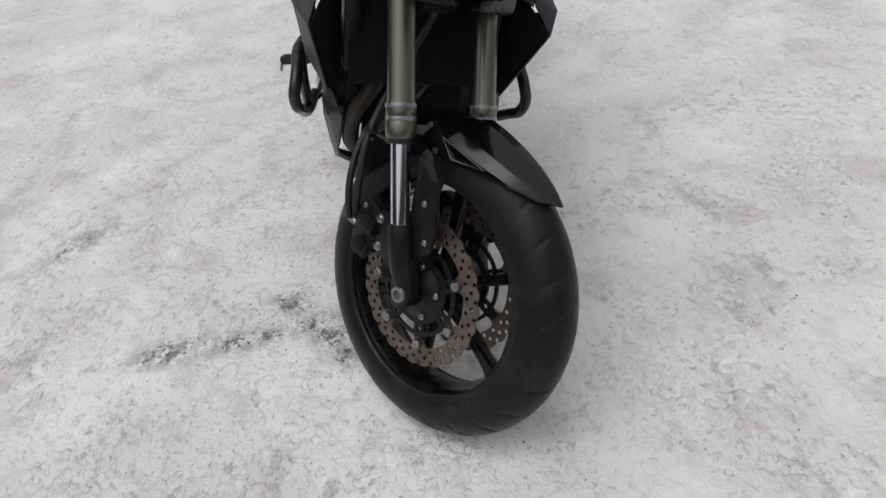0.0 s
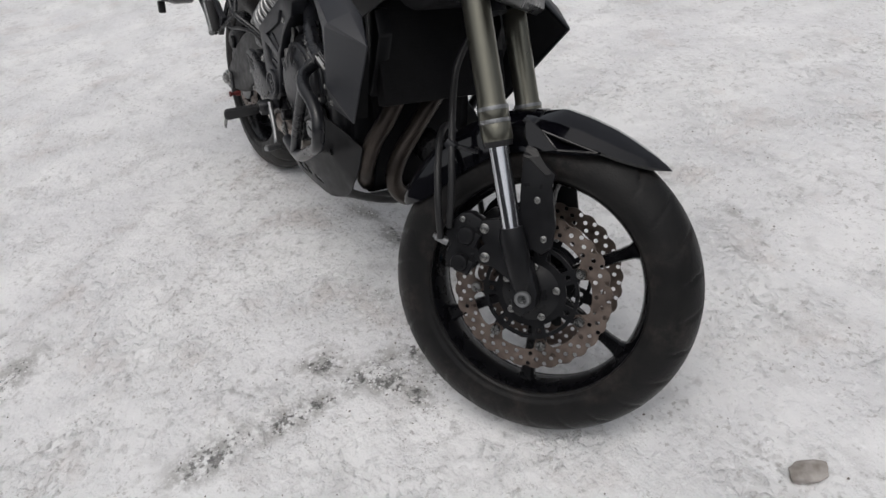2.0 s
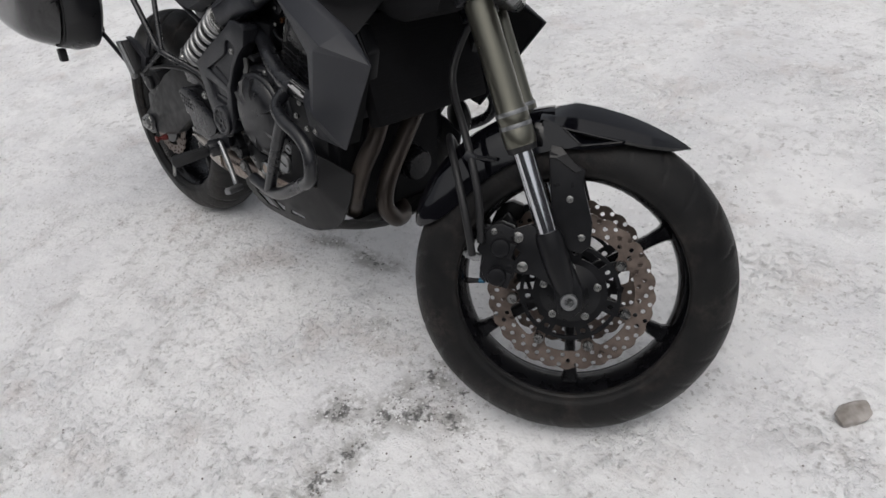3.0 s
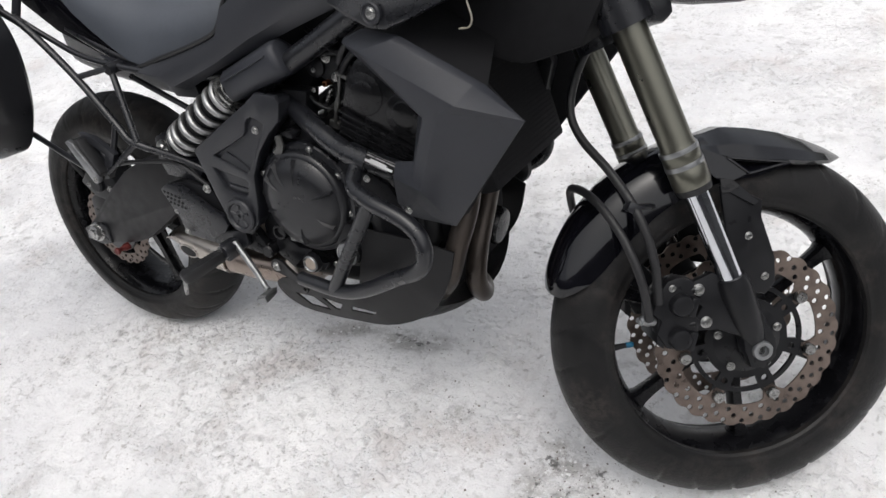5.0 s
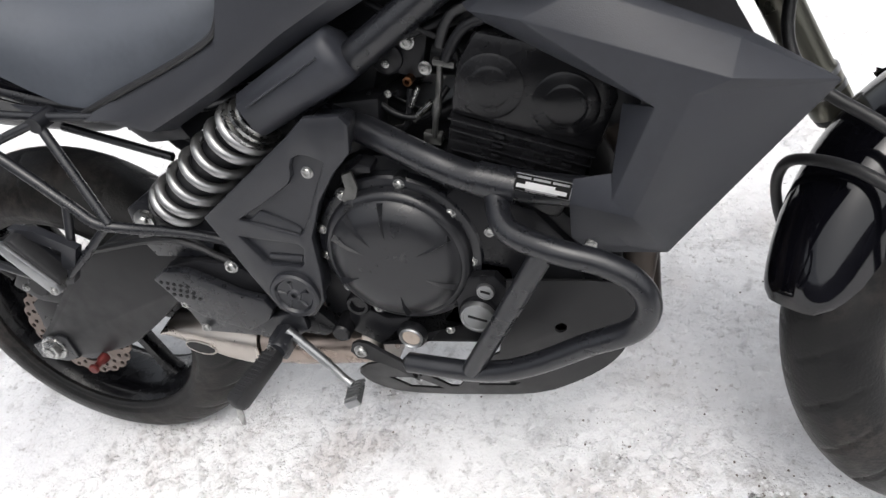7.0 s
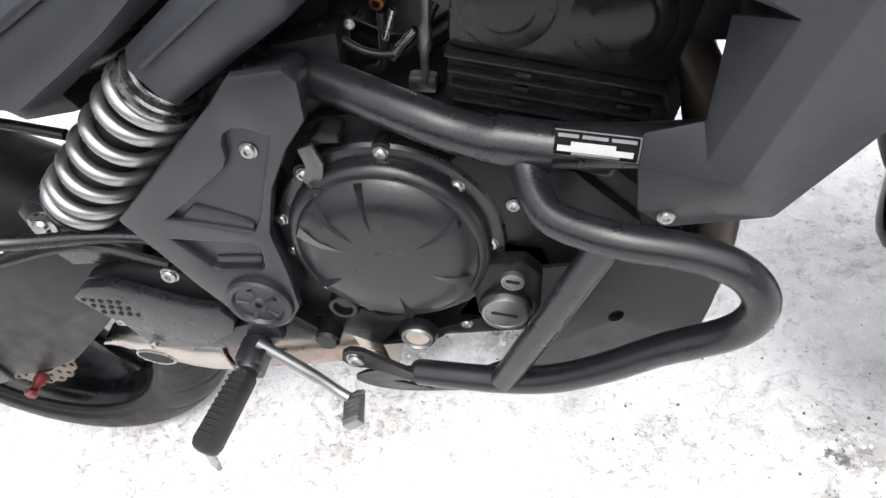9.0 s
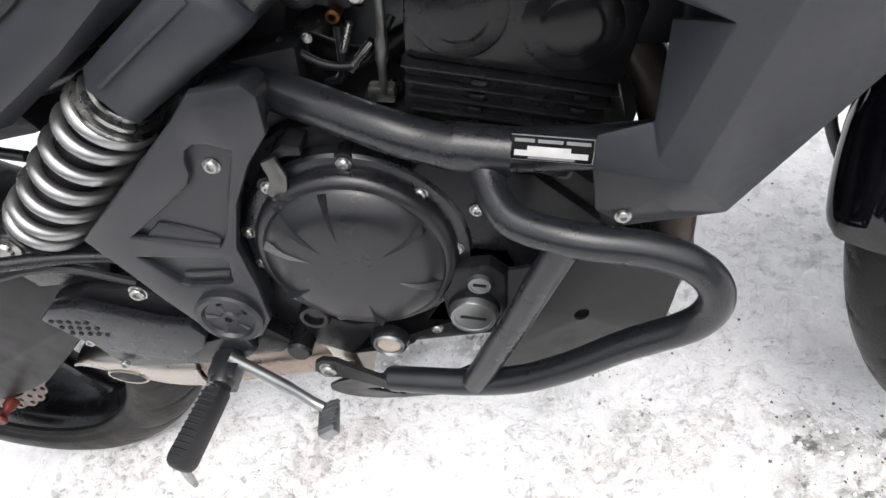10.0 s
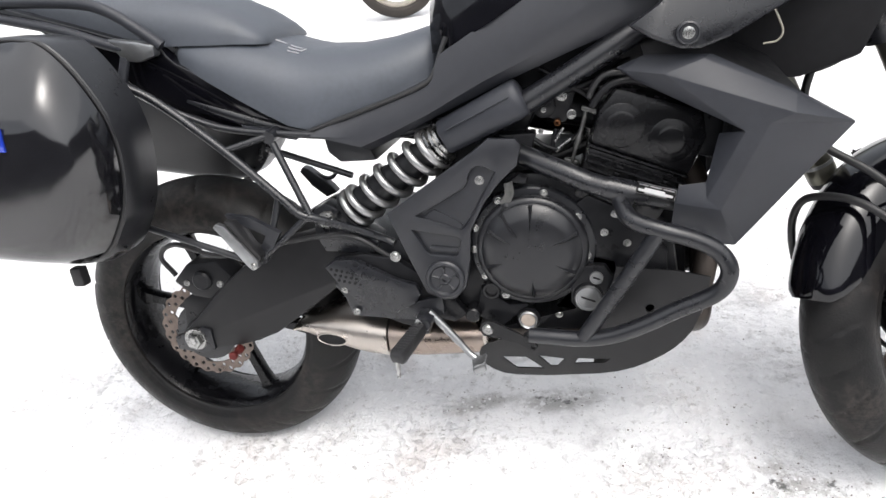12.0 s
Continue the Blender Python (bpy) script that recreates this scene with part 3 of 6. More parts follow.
FORK_DIR = (fork_at(1.0) - fork_at(0.0)).normalized()
for side in (-1, 1):
    y = 0.112 * side
    bm = bmesh.new()
    c = fork_at(0.556, y)
    lathe(bm, [(0.0195, 0.0), (0.0262, 0.0), (0.0275, 0.004), (0.0275, 0.028), (0.0260, 0.031), (0.0260, 0.036), (0.0272, 0.040), (0.0272, 0.054), (0.0262, 0.058), (0.0243, 0.066), (0.0238, 0.40), (0.0, 0.40)], c, FORK_DIR, 40)
    leg = part("fork_tube", bm, OLIVE, bike, "olive-grey anodised fork tube", steer=True)
    for h in (0.034, 0.056):
        r = bmesh.new()
        lathe(r, [(0.0255, h - 0.0035), (0.0278, h - 0.0035), (0.0281, h), (0.0276, h + 0.0035), (0.0250, h + 0.0035)], c, FORK_DIR, 40, closed=True)
        part("collar_ring", r, ALLOY, leg, "bright turned ring", steer=True)
    s = bmesh.new()
    lathe(s, [(0.0186, -0.010), (0.0245, -0.010), (0.0262, -0.002), (0.0262, 0.002), (0.0186, 0.002)], c, FORK_DIR, 32, closed=True)
    part("dust_seal", s, RUBBER, leg, steer=True)
    bm = bmesh.new()
    tube(bm, [fork_at(0.38, y), fork_at(0.570, y)], 0.0178, 32)
    part("fork_slider", bm, CHROME, bike, "polished steel fork slider", steer=True)
    # axle clamp with the caliper lugs
    bm = bmesh.new()
    tube(bm, [fork_at(0.418, y), fork_at(0.405, y), fork_at(0.365, y * 0.97), fork_at(0.335, y * 0.93), fork_at(0.31, y * 0.90)], [0.0205, 0.0240, 0.0235, 0.022, 0.016], 24)
    prism(bm, [(1.372, 0.372), (1.408, 0.366), (1.436, 0.318), (1.440, 0.290), (1.424, 0.268), (1.400, 0.270), (1.388, 0.300)], 0.086 * side, 0.1145 * side, 0.006)
    lug = [(1.372, 0.405), (1.330, 0.425), (1.298, 0.410), (1.296, 0.388), (1.318, 0.372), (1.306, 0.352), (1.314, 0.334), (1.345, 0.335), (1.392, 0.318), (1.402, 0.36)]
    prism(bm, lug, 0.100 * side, 0.113 * side, 0.003)
    clamp = part("axle_clamp", bm, ENGINE, bike, "satin black axle clamp", steer=True)
    nut = bmesh.new()
    lathe(nut, [(0, 0.000), (0.0075, 0.000), (0.0085, 0.0065), (0.0140, 0.0065), (0.0155, 0.004), (0.0155, -0.006)], (1.414, 0.1145 * side, 0.300), (0, side, 0), 28)
    part("axle_end", nut, ALLOY, clamp, "bare alloy axle end", steer=True)
    for q in ((1.310, 0.399), (1.325, 0.348)):
        bolt(clamp, (q[0], side * 0.1145, q[1]), 0.0085, (0, side, 0), True)
    # brake caliper
    bm = bmesh.new()
    prism(bm, [(1.250, 0.396), (1.262, 0.414), (1.279, 0.420), (1.302, 0.414), (1.306, 0.392), (1.300, 0.372), (1.314, 0.352), (1.314, 0.326), (1.296, 0.303), (1.266, 0.308), (1.250, 0.332), (1.256, 0.352), (1.241, 0.364)], 0.086 * side, 0.115 * side, 0.005)
    prism(bm, [(1.258, 0.380), (1.276, 0.405), (1.296, 0.385), (1.308, 0.345), (1.300, 0.312), (1.270, 0.312), (1.254, 0.340)], 0.038 * side, 0.062 * side, 0.005)
    prism(bm, [(1.250, 0.370), (1.262, 0.385), (1.264, 0.305), (1.252, 0.315)], 0.040 * side, 0.110 * side, 0.003)
    for qx, qz in ((1.283, 0.378), (1.284, 0.325)):
        box(bm, (qx + 0.018, 0.117 * side, qz - 0.004), (0.012, 0.012, 0.030), (0, 12, 0), 0.003)
        tube(bm, [(qx - 0.026, 0.100 * side, qz + 0.012), (qx + 0.024, 0.112 * side, qz + 0.022)], 0.0055, 10)
        lathe(bm, [(0.0175, 0.108), (0.0175, 0.122), (0.0150, 0.1265), (0.009, 0.128), (0.0, 0.1265)], (qx, 0, qz), (0, side, 0), 28)
    cal = part("brake_caliper", bm, ENGINE, bike, "black two-piston brake caliper", steer=True)
    bolt(cal, (1.238, side * 0.108, 0.350), 0.007, (-0.3, side, 0), True)
    bolt(cal, (1.268, side * 0.119, 0.404), 0.005, (0, side, 0), True)
    bn = bmesh.new()
    lathe(bn, [(0.0075, -0.012), (0.0075, 0.012), (0.004, 0.014), (0.004, 0.018), (0, 0.018)], (1.236, side * 0.108, 0.352), (-0.9, 0.3 * side, 0.2), 14)
    part("banjo_fitting", bn, ALLOY, cal, "bare alloy hose fitting", steer=True)
bm = bmesh.new()
prism(bm, [(1.170, 0.782), (1.235, 0.776), (1.248, 0.790), (1.240, 0.822), (1.168, 0.826), (1.150, 0.805)], -0.125, 0.125, 0.008)
for y in (-0.112, 0.112):
    tube(bm, [fork_at(0.775, y), fork_at(0.822, y)], 0.036, 24)
tube(bm, [(1.155, 0, 0.78), (1.09, 0, 0.92)], 0.026, 20)
part("lower_yoke", bm, POWDER, bike, "black lower fork yoke", steer=True)

# front mudguard: a rounded rear half behind the fork, a folded beak ahead of it
FENDER = [(104, 0.332, 0.073, 0.066), (118, 0.334, 0.070, 0.070), (132, 0.334, 0.066, 0.073), (146, 0.332, 0.062, 0.070), (153, 0.329, 0.060, 0.063), (159, 0.326, 0.057, 0.050), (162.5, 0.323, 0.053, 0.034), (164.5, 0.320, 0.048, 0.022), (166.5, 0.316, 0.037, 0.010)]


def mudguard():
    bm = bmesh.new()
    rows = []
    for a, r, w, d in [(radians(104 + 62.5 * k / 32), *(np.interp(104 + 62.5 * k / 32, [f[0] for f in FENDER], [f[j] for f in FENDER]) for j in (1, 2, 3))) for k in range(33)]:
        row = []
        for i in range(17):
            q = math.pi * (i / 16 - 0.5)
            out = math.copysign(abs(math.sin(q)) ** 0.72, math.sin(q))
            rr = r - (d + 0.006) * (1 - abs(math.cos(q)) ** 0.85)
            row.append(bm.verts.new((FX + rr * math.cos(a), w * out, FZ + rr * math.sin(a))))
        rows.append(row)
    fs = [bm.faces.new((a[i], a[i + 1], c[i + 1], c[i])) for a, c in zip(rows, rows[1:]) for i in range(16)]
    bmesh.ops.recalc_face_normals(bm, faces=fs)
    bmesh.ops.solidify(bm, geom=fs, thickness=0.003)
    return bm


def beak():
    """The folded front half: a narrow flat spine, smooth flanks and a turned-in lower edge that meet in a point."""
    bm = bmesh.new()
    rows = []
    for k in range(25):
        t = k / 24
        x = 1.315 + 0.264 * t
        top = float(np.interp(x, [1.315, 1.373, 1.415, 1.465, 1.505, 1.545, 1.570, 1.579], [0.6125, 0.6315, 0.6285, 0.6205, 0.6095, 0.5950, 0.5835, 0.5780]))
        low = float(np.interp(x, [1.315, 1.355, 1.392, 1.454, 1.495, 1.540, 1.579], [0.5990, 0.5920, 0.5880, 0.5830, 0.5790, 0.5775, 0.5770]))
        half = float(np.interp(x, [1.315, 1.390, 1.454, 1.500, 1.540, 1.570, 1.579], [0.073, 0.078, 0.070, 0.058, 0.036, 0.012, 0.003]))
        flat = float(np.interp(x, [1.315, 1.37, 1.53, 1.579], [0.010, 0.015, 0.010, 0.001]))
        row = [(x, y, z) for y, z in ((flat, top), (flat + (half - flat) * 0.35, top - (top - low) * 0.22), (flat + (half - flat) * 0.72, top - (top - low) * 0.56), (half, low), (half * 0.93, low - 0.006 * min(1, (1 - t) * 8)))]
        rows.append([bm.verts.new((x, -y, z)) for x, y, z in reversed(row)] + [bm.verts.new(q) for q in row])
    fs = [bm.faces.new((a[i], a[i + 1], c[i + 1], c[i])) for a, c in zip(rows, rows[1:]) for i in range(9)]
    bmesh.ops.recalc_face_normals(bm, faces=fs)
    bmesh.ops.solidify(bm, geom=fs, thickness=0.0025)
    return bm


fender = part("front_mudguard", mudguard(), GLOSS, bike, "glossy black pointed front mudguard", steer=True, sharp=28)
part("beak", beak(), GLOSS, fender, "folded beak of the mudguard", steer=True, sharp=14)
for side in (-1, 1):
    # cheek below the beak with a sunken triangular scoop, and the lip under it
    bm = bmesh.new()
    panel(bm, [(x, side * y, z) for x, y, z in ((1.318, 0.071, 0.605), (1.356, 0.079, 0.590), (1.390, 0.080, 0.566), (1.456, 0.070, 0.580), (1.345, 0.080, 0.556), (1.368, 0.081, 0.557), (1.402, 0.079, 0.560), (1.462, 0.068, 0.5765), (1.392, 0.064, 0.577), (1.325, 0.077, 0.575))],
          [(0, 1, 2, 5, 4, 9), (2, 3, 7, 6, 5), (1, 8, 2), (2, 8, 3)], 0.003)
    part("mudguard_cheek", bm, GLOSS, fender, "gloss black cheek with a sunken scoop", steer=True, sharp=12)
    rim_bm = bmesh.new()
    corners = [(1.356, 0.0805 * side, 0.590), (1.390, 0.0815 * side, 0.566), (1.456, 0.0715 * side, 0.580)]
    tube(rim_bm, corners + corners[:2], 0.0020, 8)
    part("scoop_rim", rim_bm, GLOSS, fender, steer=True)
    # stay that reaches down to the axle clamp, its top folded outward
    bm = bmesh.new()
    prism(bm, [(1.338, 0.552), (1.370, 0.545), (1.404, 0.528), (1.404, 0.505), (1.430, 0.442), (1.434, 0.402), (1.420, 0.384), (1.372, 0.392), (1.350, 0.490)], 0.092 * side, 0.101 * side, 0.003)
    stay = part("mudguard_stay", bm, ENGINE, fender, "satin black mudguard stay", steer=True)
    bm = bmesh.new()
    panel(bm, [(x, side * y, z) for x, y, z in ((1.341, 0.094, 0.561), (1.358, 0.094, 0.560), (1.368, 0.099, 0.551), (1.397, 0.103, 0.527), (1.388, 0.106, 0.523), (1.352, 0.104, 0.542), (1.341, 0.103, 0.541))], [(0, 1, 2, 5, 6), (2, 3, 4, 5)], 0.003)
    part("stay_fold", bm, ENGINE, stay, steer=True, sharp=12)
    bolt(stay, (1.386, side * 0.103, 0.476), 0.0055, (0, side, 0), True)
    bolt(stay, (1.416, side * 0.103, 0.413), 0.0055, (0, side, 0), True)

# front brake hoses
for pts in ([(1.236, -0.118, 0.356), (1.218, -0.126, 0.42), (1.192, -0.106, 0.485), (1.165, -0.055, 0.530), (1.150, 0.015, 0.538), (1.160, 0.060, 0.508), (1.184, 0.092, 0.455), (1.215, 0.114, 0.40), (1.236, 0.118, 0.356)],
            [(1.248, -0.120, 0.382), (1.236, -0.124, 0.45), (1.214, -0.112, 0.515), (1.184, -0.072, 0.572), (1.154, -0.020, 0.618), (1.142, 0.005, 0.660), (1.152, 0.012, 0.715), (1.180, 0.0, 0.785)]):
    bm = bmesh.new()
    tube(bm, curve(pts, 6), 0.0068, 10)
    part("brake_hose", bm, RUBBER, bike, "black rubber brake hose", steer=True)
bm = bmesh.new()
box(bm, (1.208, -0.104, 0.524), (0.020, 0.022, 0.016), (0, 25, 0), 0.003)
tube(bm, [(1.208, -0.100, 0.524), (1.25, -0.075, 0.52)], 0.004, 8)
part("hose_clip", bm, POWDER, bike, steer=True)


# rear wheel
RX, RZ = 0.0, 0.312
rim = part("rear_wheel", wheel_rim(RX, RZ, 0.062, 0.070), RIM, bike, "gloss black cast wheel with slim spokes")
for k in range(6):
    part("spoke", spoke_mesh(RX, RZ, radians(-72 + 60 * k), 0.013), RIM, rim)
part("tyre", tyre_mesh(RX, RZ, 0.312, 0.080, 0.072, 24), TYRE, rim, "wide worn road tyre with slanting slits")
part("brake_disc", mirrored(brake_disc(RX, RZ, 0.092, 0.106, 0.078, 0.060, 5, 0.4, 22, ((0.086, 0.2), (0.098, 0.65)))), DISC, rim, "small scalloped drilled rear disc")
bm = bmesh.new()
lathe(bm, [(0.030, 0.060), (0.066, 0.090), (0.066, 0.098), (0.040, 0.100), (0.030, 0.118), (0.012, 0.118)], (RX, 0, RZ), (0, -1, 0), 40)
part("hub_flange", bm, POWDER, rim)
bm = bmesh.new()
lathe(bm, [(0.062, 0.070), (0.098, 0.074), (0.100, 0.084), (0.094, 0.088), (0.040, 0.090), (0.03, 0.12)], (RX, 0, RZ), (0, 1, 0), 44)
part("sprocket", bm, HEADER, rim, "dark steel rear sprocket")

# swingarm
ARM = [(-0.032, 0.316), (-0.012, 0.345), (0.027, 0.375), (0.064, 0.410), (0.1005, 0.4426), (0.1665, 0.4925), (0.240, 0.530), (0.310, 0.546), (0.376, 0.528), (0.445, 0.496), (0.505, 0.472), (0.500, 0.442), (0.445, 0.443), (0.386, 0.4476), (0.3394, 0.4356), (0.287, 0.3983), (0.2466, 0.3705), (0.1913, 0.3343), (0.150, 0.318), (0.1114, 0.3083), (0.03, 0.2965), (-0.022, 0.299)]
for side in (-1, 1):
    bm = bmesh.new()
    prism(bm, ARM, 0.112 * side, 0.148 * side, 0.008)
    arm = part("swingarm", bm, PAN, bike, "satin black arched swingarm")
    bm = bmesh.new()
    prism(bm, [(-0.035, 0.300), (-0.035, 0.330), (0.035, 0.352), (0.050, 0.345), (0.050, 0.300), (0.02, 0.292)], 0.142 * side, 0.153 * side, 0.003)
    part("axle_block", bm, POWDER, arm)
    bm = bmesh.new()
    lathe(bm, [(0.0, 0.170), (0.010, 0.170), (0.012, 0.167), (0.0165, 0.166), (0.018, 0.163), (0.018, 0.150)], (0.012, 0, 0.325), (0, side, 0), 6)
    lathe(bm, [(0.016, 0.157), (0.023, 0.157), (0.024, 0.155), (0.024, 0.150)], (0.012, 0, 0.325), (0, side, 0), 24)
    part("axle_nut", bm, ZINC, arm, "zinc-plated axle nut")
    bm = bmesh.new()
    lathe(bm, [(0.0, 0.180), (0.0075, 0.180), (0.0090, 0.178), (0.0090, 0.175), (0.0055, 0.171), (0.0055, 0.162), (0.0090, 0.157), (0.0090, 0.146)], (0.102, 0, 0.300), (0, side, 0), 20)
    part("stand_spool", bm, RED, arm, "red anodised stand spool")
bm = bmesh.new()
prism(bm, [(0.33, 0.52), (0.40, 0.535), (0.48, 0.52), (0.48, 0.45), (0.42, 0.44), (0.35, 0.455)], -0.14, 0.14, 0.01)
part("swingarm_bridge", bm, DARK, bike)
# rear caliper and bracket
bm = bmesh.new()
prism(bm, [(-0.018, 0.445), (0.020, 0.482), (0.085, 0.486), (0.112, 0.455), (0.105, 0.420), (0.055, 0.405), (0.020, 0.412)], -0.135, -0.080, 0.007)
lathe(bm, [(0.020, 0.13), (0.020, 0.142), (0.016, 0.146), (0, 0.146)], (0.05, 0, 0.448), (0, -1, 0), 24)
prism(bm, [(-0.02, 0.340), (0.03, 0.345), (0.06, 0.41), (0.02, 0.42), (-0.012, 0.40)], -0.128, -0.112, 0.003)
cal = part("rear_caliper", bm, ENGINE, bike, "black single-piston rear caliper")
bolt(cal, (0.085, -0.1365, 0.438), 0.007)
bolt(cal, (0.012, -0.137, 0.442), 0.006)
bm = bmesh.new()
tube(bm, curve([(-0.015, -0.125, 0.455), (-0.03, -0.135, 0.50), (0.02, -0.15, 0.53), (0.12, -0.165, 0.51), (0.25, -0.172, 0.535), (0.38, -0.17, 0.545), (0.45, -0.16, 0.50)], 6), 0.005, 8)
part("rear_brake_hose", bm, RUBBER, bike)
# bracket between the shock and the rear tyre
bm = bmesh.new()
prism(bm, [(0.182, 0.594), (0.190, 0.604), (0.202, 0.600), (0.252, 0.558), (0.261, 0.544), (0.236, 0.534), (0.206, 0.560)], 0.108, 0.132, 0.003)
tube(bm, curve([(0.196, 0.118, 0.596), (0.228, 0.118, 0.578), (0.252, 0.118, 0.576), (0.268, 0.118, 0.596)], 5), 0.0045, 10)
part("tail_bracket", bm, DARK, bike, "black bracket behind the shock")

# frame
for side in (-1, 1):
    bm = bmesh.new()
    tube(bm, curve([(0.62, 0.152 * side, 0.705), (0.705, 0.152 * side, 0.750), (0.79, 0.152 * side, 0.796), (0.87, 0.146 * side, 0.842), (0.97, 0.115 * side, 0.90), (1.08, 0.05 * side, 0.955)], 6), 0.0185, 20)
    part("frame_tube", bm, POWDER, bike, "satin black upper frame tube")
    bm = bmesh.new()
    tube(bm, curve([(0.64, 0.130 * side, 0.690), (0.693, 0.142 * side, 0.667), (0.765, 0.172 * side, 0.641), (0.805, 0.183 * side, 0.6245), (0.845, 0.191 * side, 0.614), (0.93, 0.183 * side, 0.592), (0.985, 0.165 * side, 0.574)], 6), 0.0172, 20)
    low = part("frame_tube", bm, POWDER, bike, "satin black lower frame tube")
    bm = bmesh.new()
    tube(bm, [(0.830, 0.1885 * side, 0.618), (0.872, 0.1925 * side, 0.607)], 0.0190, 20)
    part("tube_sleeve", bm, POWDER, low)
    # tail frame
    bm = bmesh.new()
    tube(bm, curve([(0.64, 0.130 * side, 0.73), (0.45, 0.130 * side, 0.715), (0.28, 0.130 * side, 0.735), (0.10, 0.125 * side, 0.80), (0.02, 0.118 * side, 0.84)], 5), 0.011, 12)
    part("tail_frame_tube", bm, POWDER, bike)
bm = bmesh.new()
tube(bm, [(1.185, 0, 0.755), (1.10, 0, 0.94)], 0.034, 24)
part("steering_head", bm, POWDER, bike)

bm = bmesh.new()
prism(bm, [(0.46, 0.700), (0.520, 0.690), (0.60, 0.665), (0.700, 0.690), (0.735, 0.760), (0.80, 0.752), (0.860, 0.768), (0.90, 0.80), (0.90, 0.92), (0.62, 0.86), (0.50, 0.78)], -0.105, 0.105, 0.012)
part("air_box", bm, ENGINE, bike, "black plastic air box")

# cover on the frame where the shock joins it
def shock_cover(side):
    bm = bmesh.new()
    a, c = Vector((0.572, 0, 0.706)), Vector((0.706, 0, 0.764))
    d = (c - a).normalized()
    n = Vector((-d.z, 0, d.x))
    secs = []
    for t, h, w in ((0.0, 0.0245, 0.022), (0.03, 0.0285, 0.027), (0.9, 0.0310, 0.029), (0.97, 0.0300, 0.027), (1.0, 0.025, 0.020)):
        o = a + (c - a) * t
        sec = []
        for u, v in ((1, -0.3), (1, 0.4), (0.62, 1), (-0.5, 1), (-0.9, 0.75), (-1, 0.2), (-1, -0.5), (-0.5, -1), (0.5, -1)):
            sec.append(o + n * (h * u) + Vector((0, side * (0.157 + w * v), 0)))
        secs.append(sec)
    loft(bm, secs)
    q = []
    for t in (0.12, 0.88):
        q.append(a + (c - a) * t + n * 0.012 + Vector((0, side * 0.1865, 0)))
    tube(bm, q, 0.0016, 6)
    return bm


for side in (-1, 1):
    part("shock_cover", shock_cover(side), GREY, bike, "rounded satin black shock cover", sharp=58)

# shock with its coil spring, on the right
low, top = Vector((0.3905, -0.142, 0.584)), Vector((0.556, -0.150, 0.690))
axis = (top - low).normalized()
bm = bmesh.new()
tube(bm, [low - axis * 0.055, low, low + axis * 0.10, low + axis * 0.10, top + axis * 0.02], [0.016, 0.0285, 0.0285, 0.0265, 0.0265], 24)
shock = part("shock_absorber", bm, ENGINE, bike, "rear shock with a bare silver coil spring")
bm = bmesh.new()
u = axis.orthogonal().normalized()
v = axis.cross(u)
turns, length = 6.6, (top - low).length - 0.008
coil = [0.0] + list(np.cumsum([float(np.interp(k, [0, 24, 44, 186, 206, 219], [0.38, 0.38, 1.0, 1.0, 0.45, 0.45])) for k in range(220)]))
tube(bm, [low + axis * (0.004 + length * coil[k] / coil[-1]) + 0.0335 * (math.cos(2 * math.pi * turns * k / 220) * u + math.sin(2 * math.pi * turns * k / 220) * v) for k in range(221)], 0.0066, 14)
part("coil_spring", bm, SPRING, shock, "silver painted coil spring")
bm = bmesh.new()
lathe(bm, [(0.012, -0.006), (0.034, -0.006), (0.037, -0.002), (0.037, 0.004), (0.030, 0.006), (0.029, 0.020), (0.012, 0.020)], top, axis, 40, closed=True)
lathe(bm, [(0.030, 0.008), (0.0345, 0.009), (0.0345, 0.0135), (0.030, 0.0145)], top, axis, 40, closed=True)
part("preload_collar", bm, ZINC, shock, "notched steel preload collar")
bm = bmesh.new()
lathe(bm, [(0.012, -0.004), (0.038, -0.004), (0.039, 0.002), (0.012, 0.005)], low, axis, 24, closed=True)
part("spring_seat", bm, ENGINE, shock)
bm = bmesh.new()
lathe(bm, [(0, 0.170), (0.008, 0.170), (0.010, 0.166), (0.0155, 0.164), (0.0165, 0.160), (0.0165, 0.120)], (0.344, 0, 0.572), (0, -1, 0), 12)
part("shock_bolt", bm, ZINC, shock, "large zinc-plated shock bolt")
bm = bmesh.new()
prism(bm, [(0.315, 0.545), (0.32, 0.59), (0.345, 0.602), (0.375, 0.585), (0.44, 0.535), (0.42, 0.505), (0.33, 0.51)], -0.158, -0.120, 0.004)
part("shock_mount", bm, POWDER, bike)

bm = bmesh.new()
prism(bm, [(0.535, 0.60), (0.562, 0.70), (0.72, 0.70), (0.70, 0.62), (0.62, 0.56)], -0.138, -0.100, 0.006)
part("frame_gusset", bm, ENGINE, bike, "black frame gusset")

